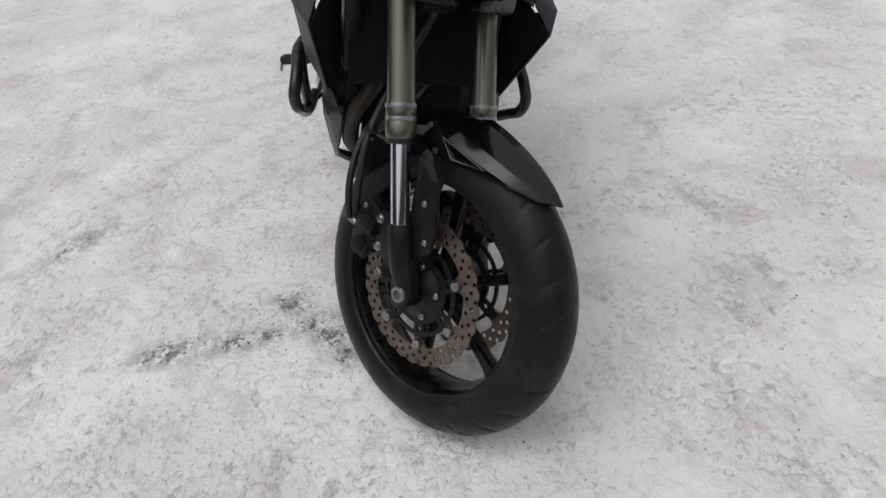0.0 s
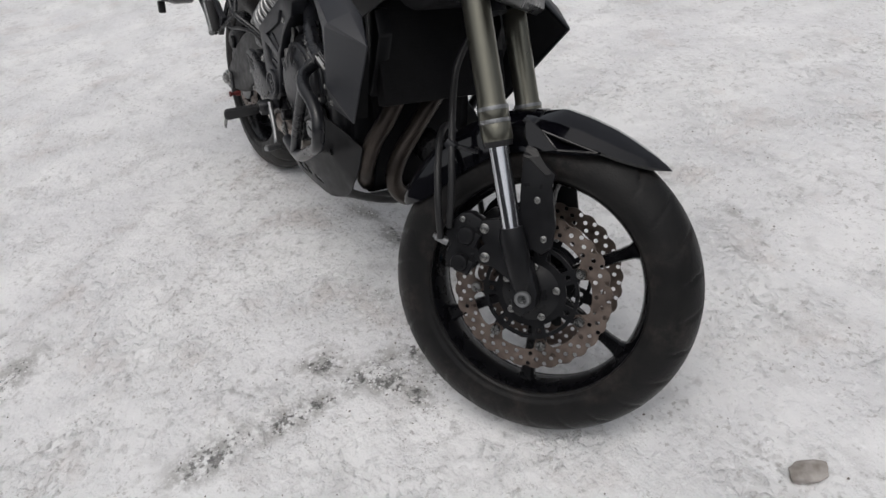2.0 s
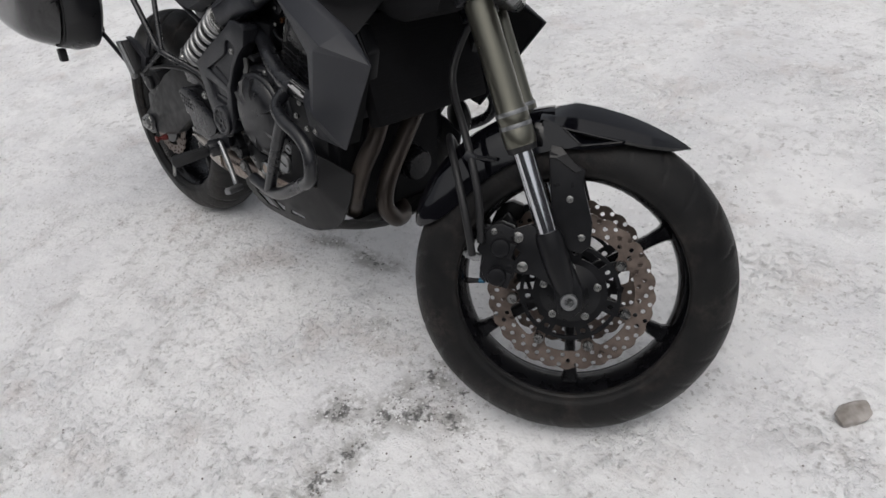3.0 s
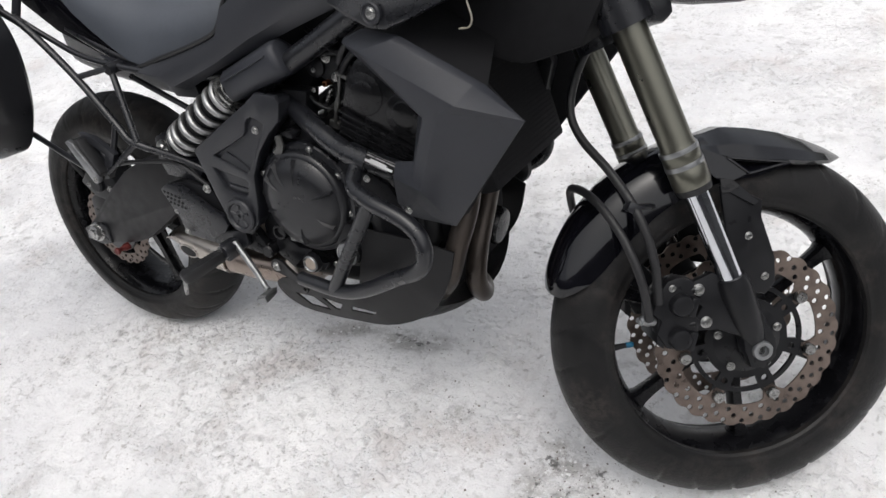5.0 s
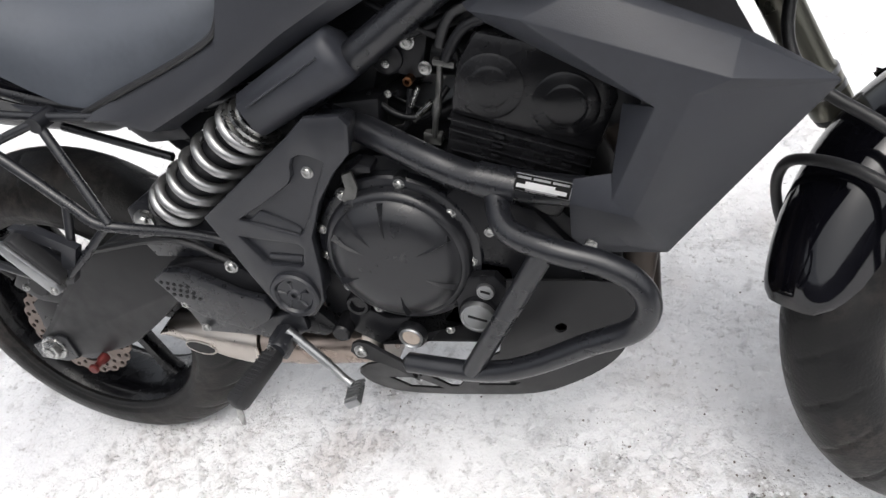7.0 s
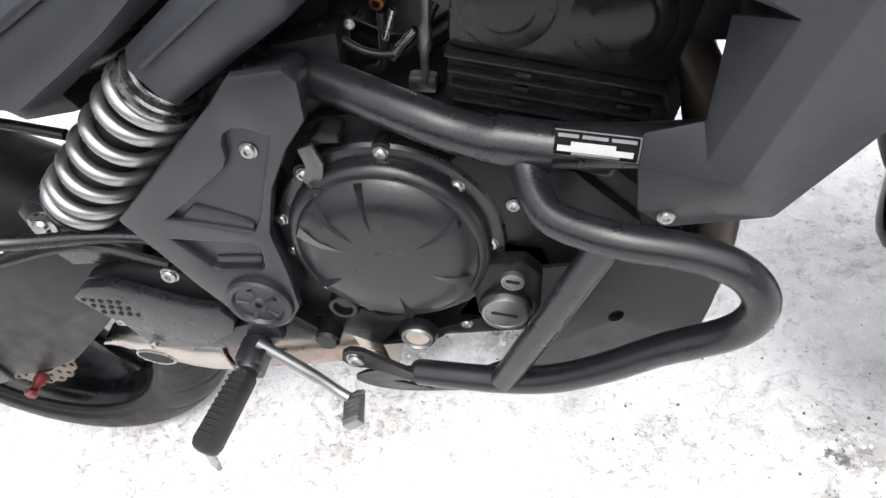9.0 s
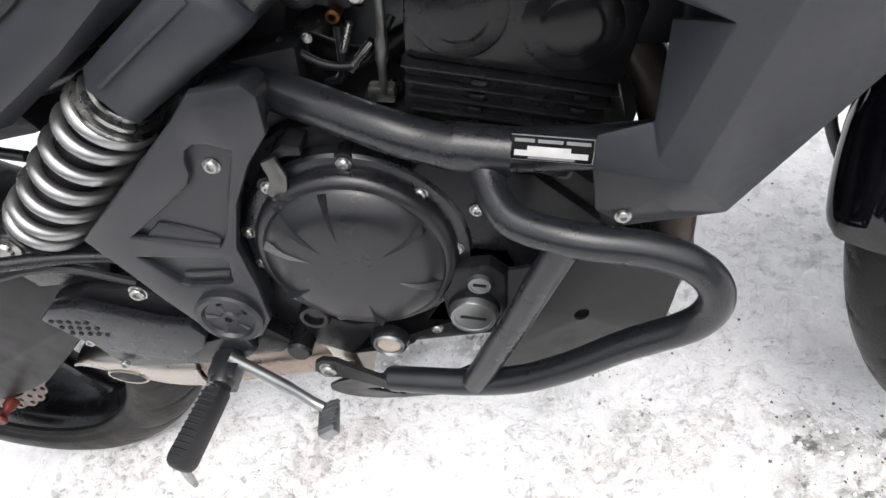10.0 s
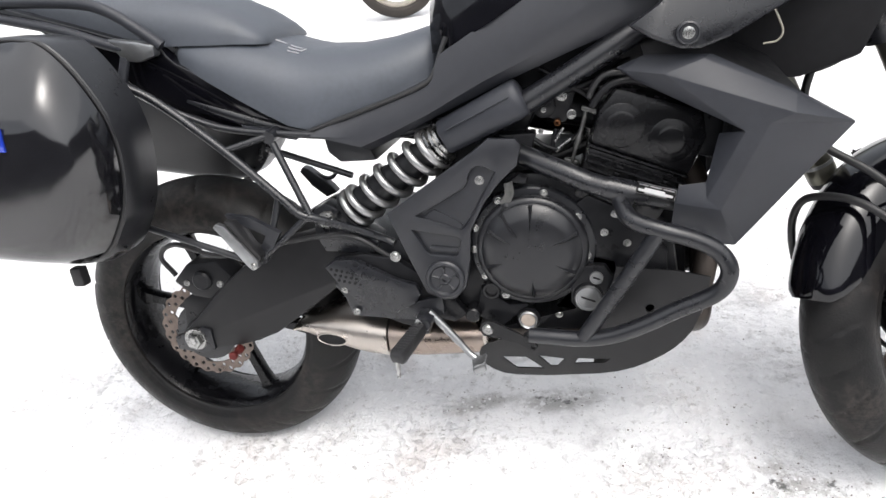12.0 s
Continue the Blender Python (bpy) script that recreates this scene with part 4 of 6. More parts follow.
# plate that covers the frame beside the engine
def frame_cover(side):
    outline = [(0.466, 0.588), (0.548, 0.640), (0.618, 0.684), (0.648, 0.706), (0.692, 0.704), (0.700, 0.692), (0.692, 0.660), (0.664, 0.636), (0.634, 0.600), (0.608, 0.552), (0.602, 0.500), (0.592, 0.452), (0.570, 0.428), (0.545, 0.426), (0.520, 0.440), (0.498, 0.500)]
    bm = bmesh.new()
    # raised border with two sunken fields
    upper = [(0.517, 0.583), (0.560, 0.604), (0.602, 0.627), (0.610, 0.637), (0.613, 0.650), (0.619, 0.659), (0.628, 0.663), (0.640, 0.661), (0.656, 0.652), (0.652, 0.644), (0.634, 0.615), (0.612, 0.578), (0.598, 0.560), (0.592, 0.556)]
    lower = [(0.507, 0.558), (0.584, 0.543), (0.590, 0.536), (0.582, 0.512), (0.575, 0.508), (0.535, 0.513), (0.528, 0.518)]
    rim = [(0.474, 0.586), (0.552, 0.635), (0.620, 0.678), (0.650, 0.699), (0.690, 0.698), (0.694, 0.690), (0.686, 0.662), (0.659, 0.636), (0.629, 0.601), (0.602, 0.554), (0.596, 0.501), (0.587, 0.456), (0.567, 0.433), (0.547, 0.431), (0.525, 0.444), (0.504, 0.503)]
    prism(bm, rim, 0.150 * side, 0.1835 * side, 0.004)
    plate = pierced(bmesh.new(), outline, [upper, lower], -0.1825, -0.191)
    bmesh.ops.bevel(plate, geom=[e for e in plate.edges if len(e.link_faces) == 2 and e.calc_face_angle(0) > 0.9 and all(v.co.y < -0.190 for v in e.verts)], offset=0.0028, segments=2, affect="EDGES", profile=0.5)
    if side > 0:
        plate = mirrored(plate)
    me = bpy.data.meshes.new("cover_rim")
    plate.to_mesh(me)
    plate.free()
    bm.from_mesh(me)
    bpy.data.meshes.remove(me)
    # sloping steps inside the sunken fields
    prism(bm, [(0.520, 0.574), (0.590, 0.552), (0.596, 0.562), (0.590, 0.568), (0.560, 0.586), (0.548, 0.592)], 0.182 * side, 0.1868 * side, 0.003)
    prism(bm, [(0.532, 0.520), (0.578, 0.513), (0.583, 0.522), (0.536, 0.528)], 0.182 * side, 0.1862 * side, 0.002)
    return bm


for side in (-1, 1):
    cov = part("frame_cover", frame_cover(side), DARK, bike, "moulded satin black frame cover with sunken fields", sharp=24)
    bolt(cov, (0.629, side * 0.186, 0.638), 0.0070, (0, side, 0))
    bm = bmesh.new()
    lathe(bm, [(0.0345, 0.180), (0.0345, 0.198), (0.032, 0.2005), (0.027, 0.2005), (0.0245, 0.1965), (0.010, 0.1965), (0.008, 0.1985), (0.004, 0.1985), (0.0035, 0.195), (0.0, 0.195)], (0.556, 0, 0.468), (0, side, 0), 32)
    for k in range(5):
        a = 2 * math.pi * k / 5 + 0.3
        tube(bm, [(0.556 + 0.010 * math.cos(a), side * 0.1965, 0.468 + 0.010 * math.sin(a)), (0.556 + 0.022 * math.cos(a), side * 0.1965, 0.468 + 0.022 * math.sin(a))], [0.0012, 0.0034], 6)
    part("pivot_cap", bm, DARK, cov, "round star-patterned pivot cap")

# engine
def tilted(u, w):
    """Along and across the forward-leaning cylinder, in side view."""
    return (0.860 + 0.927 * u + 0.375 * w, 0.6535 - 0.375 * u + 0.927 * w)


bm = bmesh.new()
prism(bm, [(0.560, 0.400), (0.570, 0.520), (0.600, 0.610), (0.680, 0.640), (0.800, 0.630), (0.880, 0.585), (0.935, 0.520), (0.945, 0.440), (0.900, 0.385), (0.800, 0.345), (0.640, 0.345)], -0.152, 0.152, 0.012)
prism(bm, [(0.745, 0.560), (0.800, 0.600), (0.880, 0.560), (0.925, 0.500), (0.925, 0.440), (0.860, 0.400), (0.800, 0.400)], -0.165, 0.160, 0.006)
engine = part("engine_block", bm, ENGINE, bike, "black twin-cylinder engine block")
bm = bmesh.new()
prism(bm, [(0.880, 0.300), (0.870, 0.520), (0.935, 0.560), (0.958, 0.520), (0.962, 0.400), (0.945, 0.320), (0.915, 0.296)], -0.105, 0.120, 0.012)
part("sump_nose", bm, SOOT, engine, "black engine front behind the pipes")
bm = bmesh.new()
lathe(bm, [(0.034, 0.0), (0.036, 0.006), (0.036, 0.050), (0.032, 0.058), (0.012, 0.060), (0.0, 0.060)], (0.945, 0.020, 0.425), (1, 0, -0.15), 28)
part("oil_filter", bm, BLOCK, engine, "black oil filter at the engine front")
FACE = 0.160
bm = bmesh.new()
prism(bm, [tilted(-0.056, -0.085), tilted(-0.060, 0.0), tilted(0.094, 0.0), tilted(0.084, -0.085)], -FACE, FACE, 0.006)
for k in range(6):
    w = 0.0045 - 0.0116 * k
    end = -0.062 + 0.0035 * k
    prism(bm, [tilted(end, w - 0.0013), tilted(end, w + 0.0013), tilted(0.098 - 0.002 * k, w + 0.0013), tilted(0.098 - 0.002 * k, w - 0.0013)], -FACE - 0.008, FACE + 0.008, 0.0009)
    for u in (-0.004, 0.072):
        prism(bm, [tilted(u - 0.006, w - 0.0095), tilted(u - 0.006, w - 0.0035), tilted(u + 0.006, w - 0.0035), tilted(u + 0.006, w - 0.0095)], -FACE - 0.0065, -FACE + 0.006, 0.0024)
part("cylinder_block", bm, BLOCK, engine, "finned black cylinder block")
bm = bmesh.new()
prism(bm, [tilted(-0.062, 0.006), tilted(-0.066, 0.060), tilted(-0.054, 0.100), tilted(0.080, 0.108), tilted(0.102, 0.070), tilted(0.100, 0.006)], -FACE - 0.001, FACE + 0.001, 0.010)
for u, w in ((-0.026, 0.048), (0.053, 0.050)):
    cx, cz = tilted(u, w)
    lathe(bm, [(0.035, FACE - 0.004), (0.035, FACE + 0.0022), (0.0325, FACE + 0.0036), (0.0235, FACE + 0.0036), (0.0215, FACE + 0.0046), (0.0185, FACE + 0.0056), (0, FACE + 0.0060)], (cx, 0, cz), (0, -1, 0), 32)
head = part("cylinder_head", bm, BLOCK, engine, "black cylinder head with round camshaft caps")
# pipes that arch over the head
for pts, r, mat in (([(0.806, -0.150, 0.752), (0.815, -0.150, 0.770), (0.828, -0.150, 0.784), (0.850, -0.148, 0.787), (0.875, -0.140, 0.780)], 0.0055, RUBBER), ([(0.810, -0.152, 0.738), (0.823, -0.152, 0.756), (0.840, -0.152, 0.770), (0.868, -0.150, 0.774), (0.895, -0.14, 0.765)], 0.0060, ENGINE)):
    bm = bmesh.new()
    tube(bm, curve(pts, 6), r, 10)
    part("breather_pipe", bm, mat, head)
CX, CZ = 0.706, 0.512
bm = bmesh.new()
lathe(bm, [(0.094, 0.160), (0.0935, 0.177), (0.0905, 0.1825), (0.0865, 0.1845), (0.0835, 0.1850), (0.0815, 0.1885), (0.0660, 0.1965), (0.0590, 0.1990), (0.035, 0.2008), (0.0, 0.2015)], (CX, 0, CZ), (0, -1, 0), 72)
flange = bmesh.new()
lathe(flange, [(0.106, 0.140), (0.106, 0.1655), (0.1035, 0.1685), (0.098, 0.1695), (0.092, 0.1695)], (CX, 0, CZ), (0, -1, 0), 64)
ribs = []
for deg, r0, r1 in ((88, 0.034, 0.082), (124, 0.030, 0.082), (150, 0.034, 0.080), (22, 0.034, 0.082), (-28, 0.044, 0.080), (-90, 0.046, 0.080), (198, 0.050, 0.080)):
    a = radians(deg)
    d, nn = Vector((math.cos(a), 0, math.sin(a))), Vector((-math.sin(a), 0, math.cos(a)))
    c = Vector((CX, 0, CZ))
    secs = [[c + d * r + nn * (-w) + Vector((0, -y0, 0)), c + d * r + Vector((0, -y1, 0)), c + d * r + nn * w + Vector((0, -y0, 0)), c + d * r + Vector((0, -y0 + 0.004, 0))] for r, w, y0, y1 in ((r0, 0.0005, 0.1995, 0.2005), ((r0 + r1) / 2, 0.0036, 0.1960, 0.2030), (r1, 0.0052, 0.185, 0.1975))]
    ribs.append(loft(bmesh.new(), secs))
clutch = part("clutch_cover", bm, CLUTCH, engine, "round satin black clutch cover with radial ribs")
for rib in ribs:
    part("rib", rib, CLUTCH, clutch)
part("cover_flange", flange, POWDER, clutch, "black bolted flange")
for k, (x, y, z) in enumerate([(0.730, 0.178, 0.607), (0.783, 0.172, 0.564), (0.797, 0.172, 0.496), (0.612, 0.178, 0.551), (0.607, 0.178, 0.512), (0.655, 0.176, 0.597), (0.622, 0.176, 0.462), (0.655, 0.174, 0.425)]):
    bolt(clutch, (x, -0.171, z), 0.0062)
    bm = bmesh.new()
    lathe(bm, [(0.0105, 0.140), (0.0105, 0.1665), (0.0095, 0.1685), (0, 0.1685)], (x, 0, z), (0, -1, 0), 14)
    part("bolt_boss", bm, ENGINE, clutch)
bm = bmesh.new()
prism(bm, [(0.668, 0.630), (0.682, 0.633), (0.684, 0.612), (0.675, 0.592), (0.663, 0.590), (0.659, 0.599), (0.668, 0.612)], -0.182, -0.1775, 0.0014)
boss = bmesh.new()
tube(boss, [(0.668, -0.172, 0.592), (0.676, -0.183, 0.566), (0.690, -0.191, 0.540)], [0.0125, 0.0105, 0.006], 14)
part("lever_boss", boss, CLUTCH, clutch)
plug = bmesh.new()
lathe(plug, [(0.0165, 0.150), (0.0165, 0.180), (0.0145, 0.183), (0.0105, 0.183), (0.009, 0.178), (0.0, 0.178)], (0.632, 0, 0.438), (0, -1, 0), 24)
part("cover_plug", plug, BLOCK, clutch, "gloss black plug low on the cover")
plug = bmesh.new()
lathe(plug, [(0.0135, 0.140), (0.0135, 0.186), (0.011, 0.189), (0.0, 0.189)], (0.596, 0, 0.393), (0, -1, 0), 20)
part("case_plug", plug, BLOCK, clutch)
lever = part("clutch_lever", bm, DULL, clutch, "worn alloy clutch lever")
bm = bmesh.new()
tube(bm, [(0.668, -0.150, 0.584), (0.668, -0.186, 0.584)], 0.0085, 14)
part("lever_pivot", bm, ENGINE, lever)
bm = bmesh.new()
prism(bm, [(0.672, 0.630), (0.690, 0.640), (0.704, 0.634), (0.702, 0.626), (0.688, 0.628)], -0.176, -0.150, 0.002)
part("cable_bracket", bm, ENGINE, clutch)
# lower case: filler caps and sight glass
for name, x, z, r, out, lab in (("oil_filler_cap", 0.796, 0.427, 0.0225, 0.1955, "large slotted alloy filler cap"), ("inspection_cap", 0.810, 0.461, 0.0112, 0.187, "small slotted alloy cap")):
    bm = bmesh.new()
    lathe(bm, [(r, 0.150), (r, out - 0.003), (r * 0.94, out), (r * 0.80, out), (r * 0.78, out - 0.0012), (0, out - 0.0012)], (x, 0, z), (0, -1, 0), 36)
    cap = part(name, bm, ALLOY, engine, lab)
    # black bar drawn on the cap for its shaded slot
    bm = bmesh.new()
    box(bm, (x, -out + 0.0008, z), (r * 1.1, 0.0016, 0.0028), (0, 20, 0), 0.0005)
    part("slot", bm, STICKER_HOLE_BLACK, cap)
    bm = bmesh.new()
    lathe(bm, [(r * 1.22, 0.140), (r * 1.16, out - 0.016), (r * 1.06, out - 0.008), (r * 0.9, out - 0.007)], (x, 0, z), (0, -1, 0), 32)
    part("cap_boss", bm, ENGINE, engine)
bm = bmesh.new()
lathe(bm, [(0.021, 0.140), (0.0205, 0.174), (0.0185, 0.178), (0.015, 0.178)], (0.692, 0, 0.380), (0, -1, 0), 28)
part("sight_boss", bm, ENGINE, engine)
bm = bmesh.new()
lathe(bm, [(0.0165, 0.150), (0.0165, 0.180), (0.0145, 0.182), (0.0125, 0.180), (0.0125, 0.177), (0, 0.176)], (0.692, 0, 0.380), (0, -1, 0), 28)
part("sight_glass", bm, ALLOY, engine, "round oil sight glass in a bright ring")
bm = bmesh.new()
lathe(bm, [(0, 0.1785), (0.0122, 0.1785), (0.0122, 0.174)], (0.692, 0, 0.380), (0, -1, 0), 24)
part("sight_window", bm, BEIGE, engine, "pale oil window")
bm = bmesh.new()
prism(bm, [(0.600, 0.385), (0.612, 0.440), (0.660, 0.405), (0.730, 0.408), (0.770, 0.400), (0.842, 0.440), (0.836, 0.480), (0.800, 0.490), (0.780, 0.440), (0.715, 0.365), (0.700, 0.358), (0.640, 0.356)], -0.168, -0.140, 0.004)
prism(bm, [(0.766, 0.415), (0.770, 0.450), (0.788, 0.482), (0.824, 0.482), (0.842, 0.455), (0.828, 0.412), (0.800, 0.396), (0.778, 0.400)], -0.182, -0.150, 0.005)
part("sump_cover", bm, ENGINE, engine)
for x, y, z in ((0.8246, 0.168, 0.5346), (0.8606, 0.168, 0.515), (0.842, 0.168, 0.566), (0.745, 0.172, 0.385)):
    bolt(engine, (x, -0.168, z), 0.006)
# throttle bodies, pipes and wiring behind the cylinders
bm = bmesh.new()
tube(bm, [(0.74, -0.075, 0.735), (0.80, -0.06, 0.715), (0.83, -0.06, 0.705)], [0.030, 0.026, 0.030], 18)
other = bmesh.new()
tube(other, [(0.74, 0.075, 0.735), (0.80, 0.06, 0.715), (0.83, 0.06, 0.705)], [0.030, 0.026, 0.030], 18)
part("throttle_body", other, ENGINE, bike, "dark throttle body")
box(bm, (0.755, -0.095, 0.745), (0.05, 0.05, 0.06), (0, 20, 0), 0.006)
lathe(bm, [(0.018, 0.10), (0.018, 0.125), (0.014, 0.128), (0, 0.128)], (0.735, 0, 0.738), (0, -1, 0), 18)
part("throttle_body", bm, ENGINE, bike, "dark throttle bodies with linkages")
bm = bmesh.new()
lathe(bm, [(0.0055, 0.10), (0.0055, 0.131), (0.003, 0.132), (0.003, 0.124), (0, 0.124)], (0.755, 0, 0.712), (0, -1, 0), 14)
part("brass_nozzle", bm, BRASS, bike, "orange-brown brass fitting")
bm = bmesh.new()
tube(bm, [(0.777, -0.145, 0.650), (0.783, -0.145, 0.672), (0.785, -0.145, 0.678), (0.790, -0.145, 0.692), (0.791, -0.145, 0.695), (0.797, -0.145, 0.715), (0.802, -0.145, 0.737)], [0.0030, 0.0034, 0.0052, 0.0052, 0.0036, 0.0036, 0.0030], 12)
box(bm, (0.774, -0.140, 0.648), (0.022, 0.012, 0.014), (0, 15, 0), 0.003)
box(bm, (0.806, -0.145, 0.733), (0.024, 0.010, 0.007), (0, 18, 0), 0.002)
part("breather_valve", bm, DULL, bike, "grey metal valve rod beside the cylinders")
for pts, r in (([(0.70, -0.12, 0.70), (0.735, -0.13, 0.675), (0.765, -0.12, 0.668), (0.79, -0.10, 0.69)], 0.0035), ([(0.68, -0.10, 0.76), (0.72, -0.125, 0.768), (0.76, -0.128, 0.762), (0.82, -0.12, 0.775), (0.87, -0.10, 0.80)], 0.006),
               ([(0.73, -0.125, 0.80), (0.77, -0.13, 0.775), (0.81, -0.125, 0.745), (0.815, -0.12, 0.72)], 0.004), ([(0.72, -0.11, 0.65), (0.74, -0.12, 0.66), (0.752, -0.118, 0.70)], 0.004), ([(0.69, -0.05, 0.66), (0.74, -0.06, 0.64), (0.80, -0.05, 0.655)], 0.012)):
    bm = bmesh.new()
    tube(bm, curve(pts, 6), r, 10)
    part("hose", bm, ENGINE, bike)
# bright rods added to imitate light glints beside the throttle bodies
for a, c, r in (((0.776, -0.125, 0.684), (0.750, -0.125, 0.665), 0.0042), ((0.764, -0.125, 0.703), (0.750, -0.125, 0.681), 0.0030), ((0.772, -0.128, 0.640), (0.784, -0.130, 0.646), 0.0060)):
    bm = bmesh.new()
    tube(bm, [a, c], r, 10)
    part("glint_rod", bm, ZINC, bike, "bright rod added for a glint by the throttle bodies")
for x, z, r in ((0.734, 0.734, 0.004), (0.728, 0.700, 0.004), (0.778, 0.724, 0.007), (0.764, 0.755, 0.008)):
    bolt(engine, (x, -0.130, z), r).active_material = DULL

# exhaust
for y, line in ((-0.055, [(0.955, -0.055, 0.640), (0.985, -0.068, 0.570), (0.994, -0.098, 0.510), (0.986, -0.130, 0.450), (0.962, -0.135, 0.375), (0.905, -0.100, 0.322), (0.80, -0.060, 0.305), (0.70, -0.07, 0.312), (0.62, -0.08, 0.315)]),
                (0.055, [(0.955, 0.055, 0.640), (0.985, 0.036, 0.565), (0.990, -0.015, 0.490), (0.991, -0.066, 0.410), (0.990, -0.076, 0.350), (0.984, -0.040, 0.305), (0.950, 0.010, 0.298), (0.85, 0.035, 0.305), (0.70, 0.03, 0.312), (0.62, -0.01, 0.315)])):
    bm = bmesh.new()
    tube(bm, curve(line, 6), 0.0195, 18)
    pipe = part("exhaust_pipe", bm, HEADER, bike, "heat-browned steel header pipe")
    bm = bmesh.new()
    lathe(bm, [(0.020, -0.008), (0.031, -0.008), (0.033, 0.0), (0.031, 0.008), (0.020, 0.008)], (0.968, y, 0.634), (0.82, 0, -0.5), 18, closed=True)
    part("pipe_flange", bm, ENGINE, pipe)
bm = bmesh.new()
secs = []
MUFFLER = ((0.640, 0.318, 0.020, 0.045), (0.625, 0.318, 0.034, 0.072), (0.590, 0.312, 0.038, 0.080), (0.480, 0.308, 0.040, 0.082), (0.418, 0.312, 0.041, 0.082), (0.415, 0.313, 0.045, 0.087), (0.380, 0.317, 0.046, 0.086), (0.350, 0.321, 0.044, 0.083), (0.310, 0.327, 0.0375, 0.077), (0.275, 0.331, 0.030, 0.070), (0.245, 0.334, 0.021, 0.064), (0.225, 0.332, 0.012, 0.060), (0.210, 0.326, 0.004, 0.056))
for x, zc, h, w in MUFFLER[:5]:
    secs.append([(x, -0.062 + w * math.copysign(abs(math.cos(a)) ** 0.7, math.cos(a)), zc + h * math.copysign(abs(math.sin(a)) ** 0.75, math.sin(a))) for a in (2 * math.pi * k / 32 for k in range(32))])
loft(bm, secs)
muffler = part("muffler", bm, BROWNED, bike, "low browned stainless muffler with a bright end")
bm = bmesh.new()
secs = [[(x, -0.062 + w * math.copysign(abs(math.cos(a)) ** 0.7, math.cos(a)), zc + h * math.copysign(abs(math.sin(a)) ** 0.75, math.sin(a))) for a in (2 * math.pi * k / 32 for k in range(32))] for x, zc, h, w in MUFFLER[5:]]
loft(bm, secs)
part("muffler_end", bm, STEEL, muffler, "bright brushed steel end cap")
bm = bmesh.new()
lip = bmesh.new()
rings = []
for k in range(32):
    a = 2 * math.pi * k / 32
    x, z = 0.300 + 0.032 * math.cos(a), 0.3165 + 0.0125 * math.sin(a)
    y = -0.0615 - float(np.interp(x, [0.245, 0.275, 0.310, 0.350], [0.064, 0.070, 0.077, 0.083]))
    rings.append((x, y, z))
tube(lip, rings + rings[:2], 0.0022, 8)
# flat black face stands in for the shade inside the outlet
front = [bm.verts.new((x, y - 0.0016, z)) for x, y, z in rings]
deep = [bm.verts.new((x, y + 0.010, z)) for x, y, z in rings]
for k in range(16):
    a, c, e, g = k, (k + 1) % 32, (31 - k) % 32, (32 - k) % 32
    quad = [i for n, i in enumerate((a, c, e, g)) if i not in (a, c, e, g)[:n]]
    if len(quad) > 2:
        bm.faces.new([front[i] for i in quad])
        bm.faces.new([deep[i] for i in reversed(quad)])
for k in range(32):
    bm.faces.new((front[k], front[k - 1], deep[k - 1], deep[k]))
outlet = part("exhaust_outlet", bm, STICKER_HOLE_BLACK, muffler, "flat black oval for the shaded exhaust outlet")
part("outlet_lip", lip, STEEL, outlet)
bm = bmesh.new()
prism(bm, [(0.600, 0.358), (0.632, 0.352), (0.632, 0.282), (0.604, 0.276)], -0.150, 0.026, 0.004)
part("muffler_band", bm, STEEL, muffler)

# belly pan
def pan_fold(x, z):
    """The pan narrows towards the nose and folds inward below."""
    turn = max(0.0, 0.352 - z) * 0.45
    return -0.196 + max(0.0, x - 0.86) * 0.28 + turn, z - 0.5 * turn


def pan_side(side):
    outer = [(0.600, 0.322), (0.602, 0.310), (0.608, 0.299), (0.620, 0.288), (0.640, 0.279), (0.665, 0.2755), (0.720, 0.275), (0.812, 0.281), (0.842, 0.2862), (0.870, 0.293), (0.897, 0.3018), (0.920, 0.312), (0.938, 0.3235), (0.952, 0.336), (0.964, 0.352), (0.972, 0.368), (0.979, 0.386), (0.985, 0.405), (0.993, 0.448), (0.935, 0.468), (0.842, 0.486), (0.832, 0.440), (0.815, 0.372), (0.760, 0.344), (0.690, 0.350), (0.650, 0.352), (0.622, 0.344), (0.606, 0.334)]
    holes = [[(0.640, 0.315), (0.684, 0.315), (0.714, 0.290), (0.664, 0.291)], [(0.706, 0.318), (0.752, 0.312), (0.738, 0.296), (0.726, 0.296)], [(0.775, 0.313), (0.830, 0.312), (0.820, 0.304), (0.768, 0.302)], ring(0.895, 0.406, 0.0075, 10)]
    bm = pierced(bmesh.new(), outer, holes, -0.196, -0.192)
    for v in bm.verts:
        y, z = pan_fold(v.co.x, v.co.z)
        v.co.y, v.co.z = y + v.co.y + 0.196, z
    return bm if side < 0 else mirrored(bm)


for side in (-1, 1):
    pan = part("belly_pan_side", pan_side(side), PAN, bike, "black belly pan side with cut-out slots")
bm = bmesh.new()
rows = []
for x, y, z in curve([(0.800, 0, 0.2815), (0.840, 0, 0.2870), (0.870, 0, 0.2945), (0.900, 0, 0.3050), (0.925, 0, 0.3160), (0.952, 0, 0.3375)], 4):
    y, z = pan_fold(x, z)
    w = -y - 0.003
    rows.append([(x + 0.030 * (1 - s * s) * (x > 0.9), w * s, z - 0.034 * (1 - s * s)) for s in (-1, -0.93, -0.85, -0.68, -0.5, -0.25, 0, 0.25, 0.5, 0.68, 0.85, 0.93, 1)])
vs = [[bm.verts.new(q) for q in r] for r in rows]
